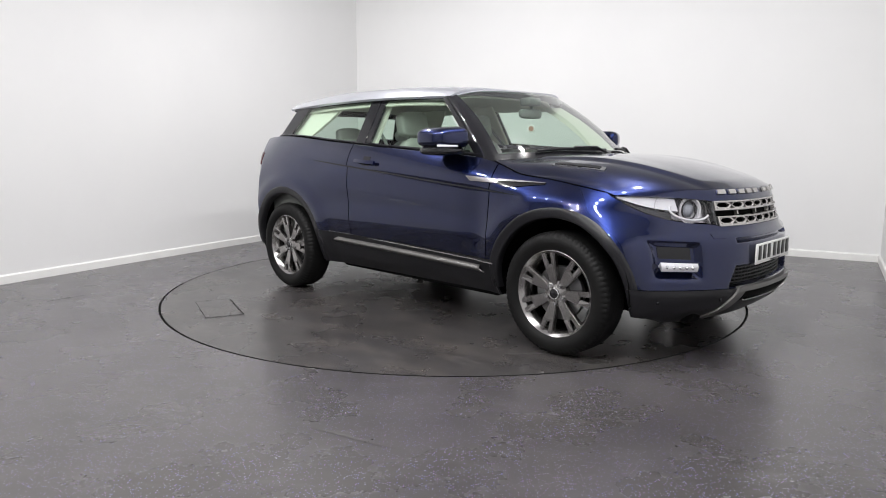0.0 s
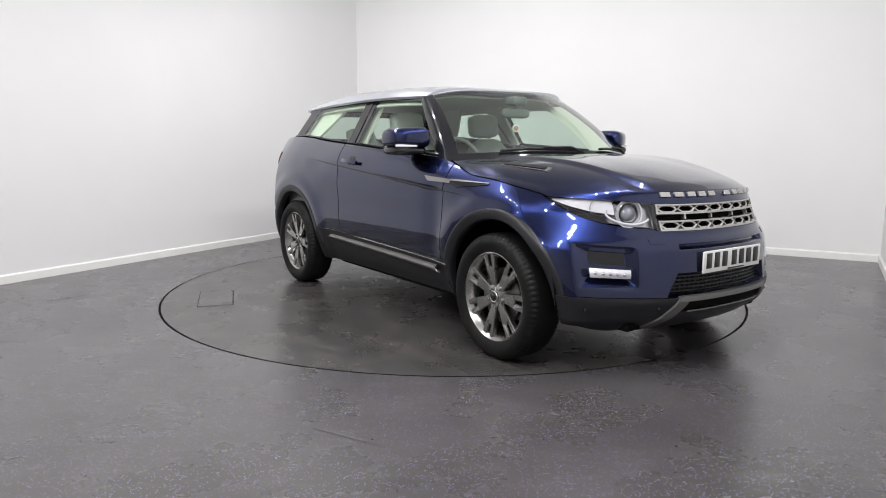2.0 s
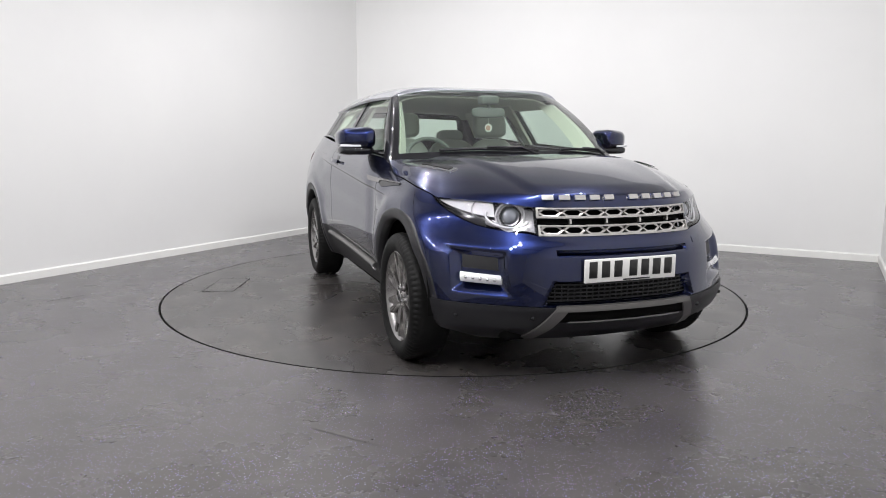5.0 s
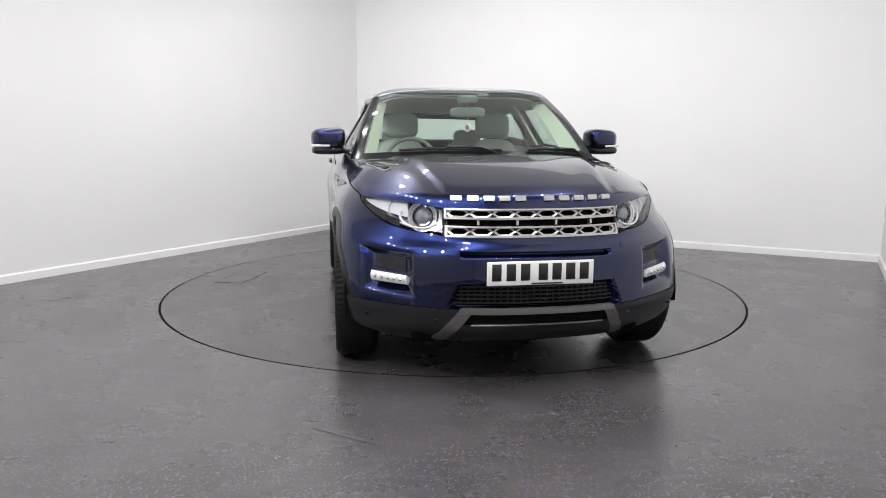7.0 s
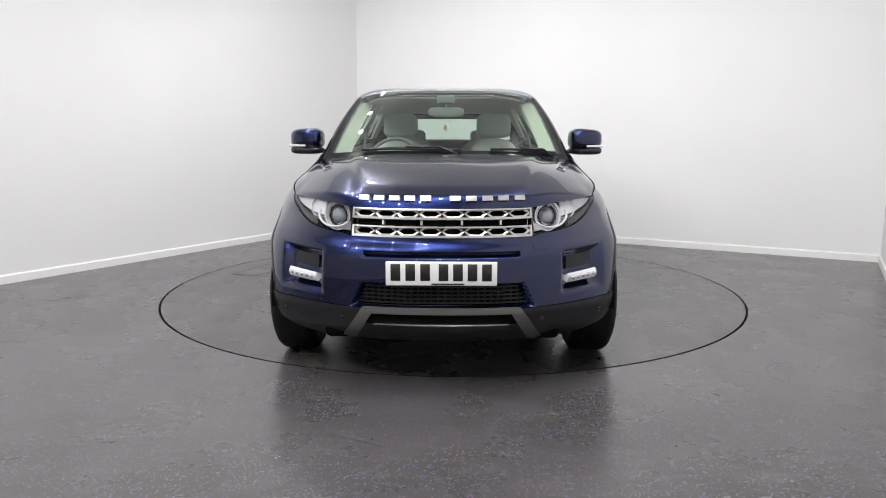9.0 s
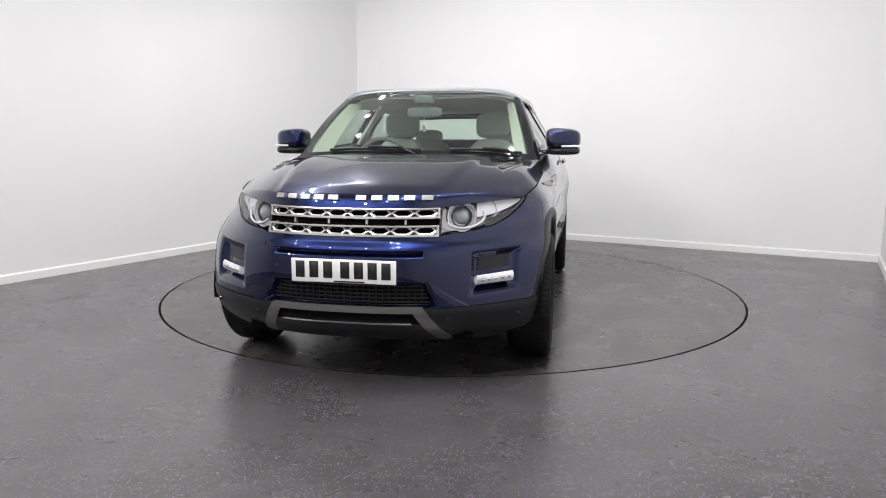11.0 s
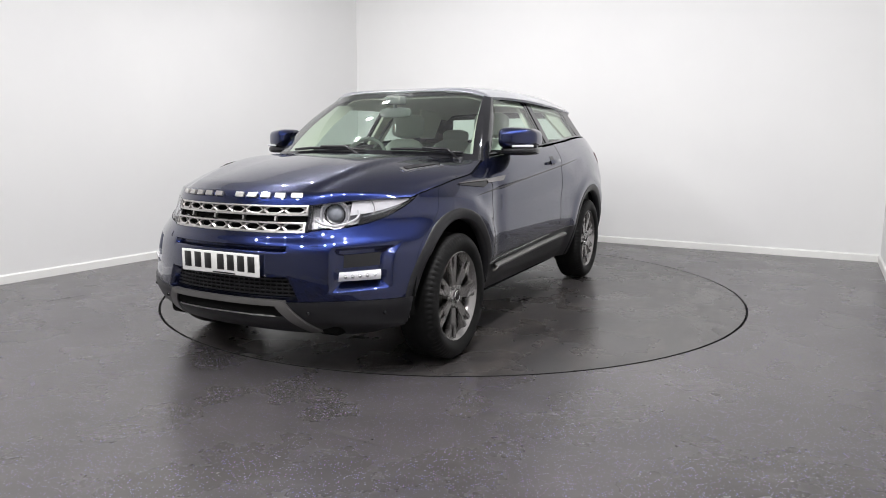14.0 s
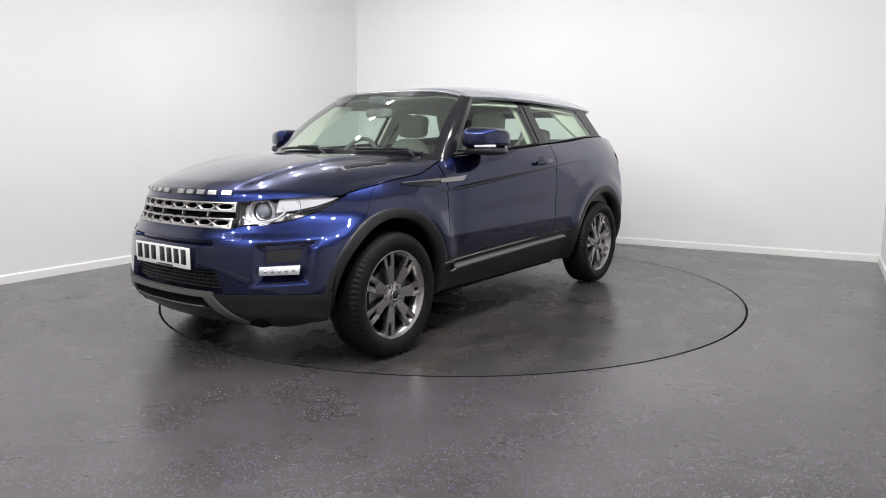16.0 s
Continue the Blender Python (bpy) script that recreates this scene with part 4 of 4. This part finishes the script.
def build_mirrors_wipers(car):
    for sg in (1, -1):
        def shape(c):
            # thinner outwards, swept back, flatter underneath
            k = clamp((c.y + 0.115) / 0.23)
            c.z *= lerp(1.0, 0.80, k)
            if c.z < 0:
                c.z *= 0.75
            c.x = c.x * (0.75 if c.x < 0 else lerp(1.0, 0.7, k)) - 0.05 * k * k
            c.y *= sg
            return c
        cap = blob("door_mirror", (0.155, 0.115, 0.084), M_BLUE, car, 0.54, 20, "dark blue door mirror on black foot", shape)
        cap.location = (0.46, 0.957 * sg, 1.218)
        low = blob("mirror_base", (0.118, 0.112, 0.030), M_GLOSSBLACK, cap, 0.6, 12, "", lambda c: Vector((c.x - 0.02 * clamp((c.y + .1) / .2), c.y * sg, c.z)))
        low.location = (-0.005, 0.0, -0.072)
        part("mirror_arm", box_bm((0.085, 0.16, 0.026), (0.01, -0.115 * sg, -0.080), 0.010, 3), M_GLOSSBLACK, cap)
        bm = box_bm((0.012, 0.135, 0.016), (0, 0, 0), 0.005, 2)
        o = part("indicator", bm, M_LENS, cap, "clear indicator strip")
        o.matrix_basis = pose(0.082, 0.050 * sg, -0.042, 0, 0, 26 * sg)
        o = part("mirror_glass", box_bm((0.006, 0.17, 0.12), (0, 0, 0), 0.02, 2), M_MIRRORGLASS, cap)
        o.location = (-0.100, 0.0, 0.0)
    # wipers
    for y0, y1, v0 in ((-0.52, 0.10, 0.035), (0.28, 0.70, 0.035)):
        def at(y, lift=0.012):
            u = y / 0.78
            p = screen(u, v0 + 0.055 * (1 - abs((y - y0) / (y1 - y0) - 0.3)) * 0.6)
            return p + Vector((lift * 0.6, 0, lift))
        pts = [at(lerp(y0, y1, k / 10), 0.016) for k in range(11)]
        w = tube("wiper", pts, 0.009, M_BLACK, car, "black windscreen wiper")
        tube("wiper_arm", [at(y1 * 0.98, 0.01) + Vector((0.05, 0, -0.03)), at(lerp(y0, y1, 0.8), 0.03), at(lerp(y0, y1, 0.45), 0.026)], 0.009, M_BLACK, w)
        tube("wiper_pivot", [at(y1 * 0.98, 0.0) + Vector((0.05, -0.03, -0.028)), at(y1 * 0.98, 0.004) + Vector((0.05, 0.03, -0.026))], 0.016, M_BLACK, w)


def tube(name, pts, r, mat, parent, label="", seg=8):
    pts = [Vector(p) for p in pts]
    vs = []
    n = len(pts)
    for i, p in enumerate(pts):
        d = (pts[min(i + 1, n - 1)] - pts[max(i - 1, 0)]).normalized()
        q = d.to_track_quat("Z", "Y")
        for k in range(seg + 1):
            t = 2 * math.pi * k / seg
            vs.append(p + q @ Vector((r * math.cos(t), r * math.sin(t), 0)))
    fs = grid_faces(n - 1, seg)
    fs.append(tuple(range(seg)))
    fs.append(tuple((n - 1) * (seg + 1) + k for k in range(seg))[::-1])
    return mesh_ob(name, vs, fs, mat, parent, label=label)


def build_inside(car):
    part("floor_pan", box_bm((3.9, 1.16, 0.10), (0, 0, 0.29), 0.03), M_DARK, car)
    part("side_pan", box_bm((1.60, 1.62, 0.12), (0, 0, 0.30), 0.03), M_DARK, car)
    part("bulkhead", box_bm((0.06, 1.50, 0.72), (0.86, 0, 0.70), 0.02), M_DARK, car)
    part("engine", box_bm((0.9, 1.06, 0.44), (1.35, 0, 0.56), 0.05), M_DARK, car)
    part("boot", box_bm((0.66, 1.06, 0.60), (-1.62, 0, 0.72), 0.05), M_DARK, car)
    part("axle", box_bm((0.10, 1.5, 0.08), (1.33, 0, 0.35), 0.03), M_DARK, car)
    part("axle", box_bm((0.10, 1.5, 0.08), (-1.33, 0, 0.35), 0.03), M_DARK, car)
    # dashboard
    def dash(y, k):
        prof = ((0.90, 1.095), (0.72, 1.098), (0.52, 1.110), (0.44, 1.085), (0.40, 0.98), (0.42, 0.70))
        i = min(int(k * 5), 4)
        f = k * 5 - i
        x, z = lerp(prof[i][0], prof[i + 1][0], f), lerp(prof[i][1], prof[i + 1][1], f)
        return Vector((x - 0.16 * (abs(y) / 0.74) ** 2 * (1 - k) * 0.9, y, z + (0.022 * math.exp(-((y + 0.37) / 0.20) ** 2) if k < 0.7 else 0)))
    sheet("dashboard", dash, -0.74, 0.74, 0, 1, 30, 15, M_DASH, car, 0.02, "charcoal dashboard with instrument hood", True)
    # steering wheel on the right-hand side
    vs = []
    for i in range(41):
        t = 2 * math.pi * i / 40
        for j in range(9):
            q = 2 * math.pi * j / 8
            r = 0.182 + 0.015 * math.cos(q)
            vs.append((0.015 * math.sin(q), r * math.cos(t), r * math.sin(t)))
    sw = mesh_ob("steering_wheel", vs, grid_faces(40, 8), M_DASH, car, label="black leather steering wheel")
    sw.matrix_basis = pose(0.25, -0.37, 1.060, 0, -24, 0)
    hubm = blob("wheel_boss", (0.03, 0.075, 0.06), M_DASH, sw, 0.7, 10)
    for a in (0, 180, 270):
        o = part("wheel_spoke", box_bm((0.018, 0.17, 0.03), (0, 0.10, 0), 0.006), M_DASH, sw)
        o.rotation_euler = (radians(a), 0, 0)
    # seats
    def seat(y, x, wide, name, top):
        b = blob("seat", (0.27, wide, 0.10), M_SEAT, car, 0.5, 16, "pale grey leather " + name)
        b.location = (x, y, 0.60)
        k = blob("backrest", (0.085, wide * 0.96, 0.34), M_SEAT, b, 0.55, 14, "", lambda c: Vector((c.x, c.y * lerp(1.0, 0.78, clamp((c.z + 0.1) / 0.44)), c.z)))
        k.matrix_basis = pose(-0.30, 0, 0.30, 0, -17, 0)
        return b
    for y in (0.38, -0.38):
        b = seat(y, -0.02, 0.26, "front seat", 1.4)
        h = blob("headrest", (0.055, 0.140, 0.095), M_SEAT, b, 0.45, 14)
        h.matrix_basis = pose(-0.43, 0, 0.735, 0, -10, 0)
        for q in (0.05, -0.05):
            part("headrest_post", box_bm((0.012, 0.012, 0.10), (-0.41, q, 0.62)), M_CHROME, b)
        tube("seat_belt", [Vector((-0.36, 0.30 * (1 if y > 0 else -1), 0.55)), Vector((-0.50, 0.28 * (1 if y > 0 else -1), 0.70)), Vector((-0.58, 0.23 * (1 if y > 0 else -1), 0.82))], 0.012, M_DASH, b)
    for y in (0.34, -0.34):
        b = seat(y, -0.88, 0.30, "rear seat", 1.2)
        h = blob("headrest", (0.05, 0.13, 0.06), M_SEAT, b, 0.6, 12)
        h.matrix_basis = pose(-0.42, 0, 0.66, 0, -10, 0)
    part("parcel_shelf", box_bm((0.42, 1.2, 0.02), (-1.62, 0, 1.13), 0.005), M_DASH, car)
    # mirror, sensor pod, hanging charm
    m = blob("rear_view_mirror", (0.022, 0.125, 0.036), M_DASH, car, 0.55, 12, "black interior mirror")
    m.location = (0.40, 0.0, 1.405)
    part("sensor_pod", box_bm((0.10, 0.13, 0.06), (0.0, 0, 0.085), 0.015), M_DASH, m)
    part("mirror_stem", box_bm((0.02, 0.02, 0.06), (0.01, 0, 0.04), 0.005), M_DASH, m)
    c = lathe("hanging_charm", [(0.0005, 0.006), (0.018, 0.006), (0.0185, 0.0), (0.018, -0.006), (0.0005, -0.006)], 24, M_MEDAL, car, "round red and cream medallion hanging from the mirror")
    c.matrix_basis = pose(0.41, 0.0, 1.300, 0, 90, -50)
    ring = lathe("charm_rim", [(0.018, 0.005), (0.028, 0.004), (0.029, 0.0), (0.028, -0.004), (0.018, -0.005)], 24, M_PLATE, c)
    o = part("cord", box_bm((0.003, 0.003, 0.10), (0, 0, 0)), M_PLATE, c)
    o.matrix_basis = pose(-0.075, 0, 0, 0, 90, 0)


# ---- floor marks ----
def strip_on_floor(name, a, b, width, mat, parent=None, z=0.003):
    a, b = Vector(a), Vector(b)
    d = (b - a).normalized()
    n = Vector((-d.y, d.x)) * width / 2
    vs = [(a.x - n.x, a.y - n.y, z), (b.x - n.x, b.y - n.y, z), (b.x + n.x, b.y + n.y, z), (a.x + n.x, a.y + n.y, z)]
    return mesh_ob(name, vs, [(0, 1, 2, 3)], mat, parent, smooth=False)


CAR_OFF = (0.431, -0.029)


def heading(t):
    return -43.98 - 5.1406 * t


build_room()
build_downlights()
turntable = build_turntable()
HATCH = [(-0.414, -2.008), (-0.325, -1.772), (-0.829, -1.607), (-0.918, -1.843)]
for k, wide in enumerate((0.013, 0.009, 0.004, 0.004)):
    strip_on_floor("hatch_joint", HATCH[k], HATCH[(k + 1) % 4], wide, M_GAP, turntable)
M_SCRATCH = material("pale scratch in vinyl", (0.115, 0.11, 0.108), 0.5)
for a, b, wide in (((-0.575, -2.900), (-0.36, -3.020), 0.009), ((-0.36, -3.020), (-0.16, -3.122), 0.005)):
    tagged(strip_on_floor("floor_scratch", a, b, wide, M_SCRATCH), "pale scratch across the speckled vinyl floor", "scratch", kind="structure")
seam = tagged(strip_on_floor("floor_seam", (-3.05, -0.64), (-2.88, -0.42), 0.008, M_GAP), "dark joint in the vinyl floor", "joint", kind="structure")

car = tagged(new("car"), "dark blue three-door off-road car with silver roof", "car")
build_body(car)
build_bonnet(car)
build_cabin(car)
build_front(car)
build_wheels(car)
build_mirrors_wipers(car)
build_inside(car)


def motions():
    rows_t, rows_c = [], []
    for k in range(33):
        t = k * 0.5
        h = radians(heading(t))
        rows_t.append((t, pose(DISC_X, DISC_Y, 0, 0, 0, heading(t))))
        x = CAR_OFF[0] * math.cos(h) - CAR_OFF[1] * math.sin(h)
        y = CAR_OFF[0] * math.sin(h) + CAR_OFF[1] * math.cos(h)
        rows_c.append((t, pose(x, y, 0.0, 0, 0, heading(t))))
    walk(turntable, rows_t)
    walk(car, rows_c)


motions()
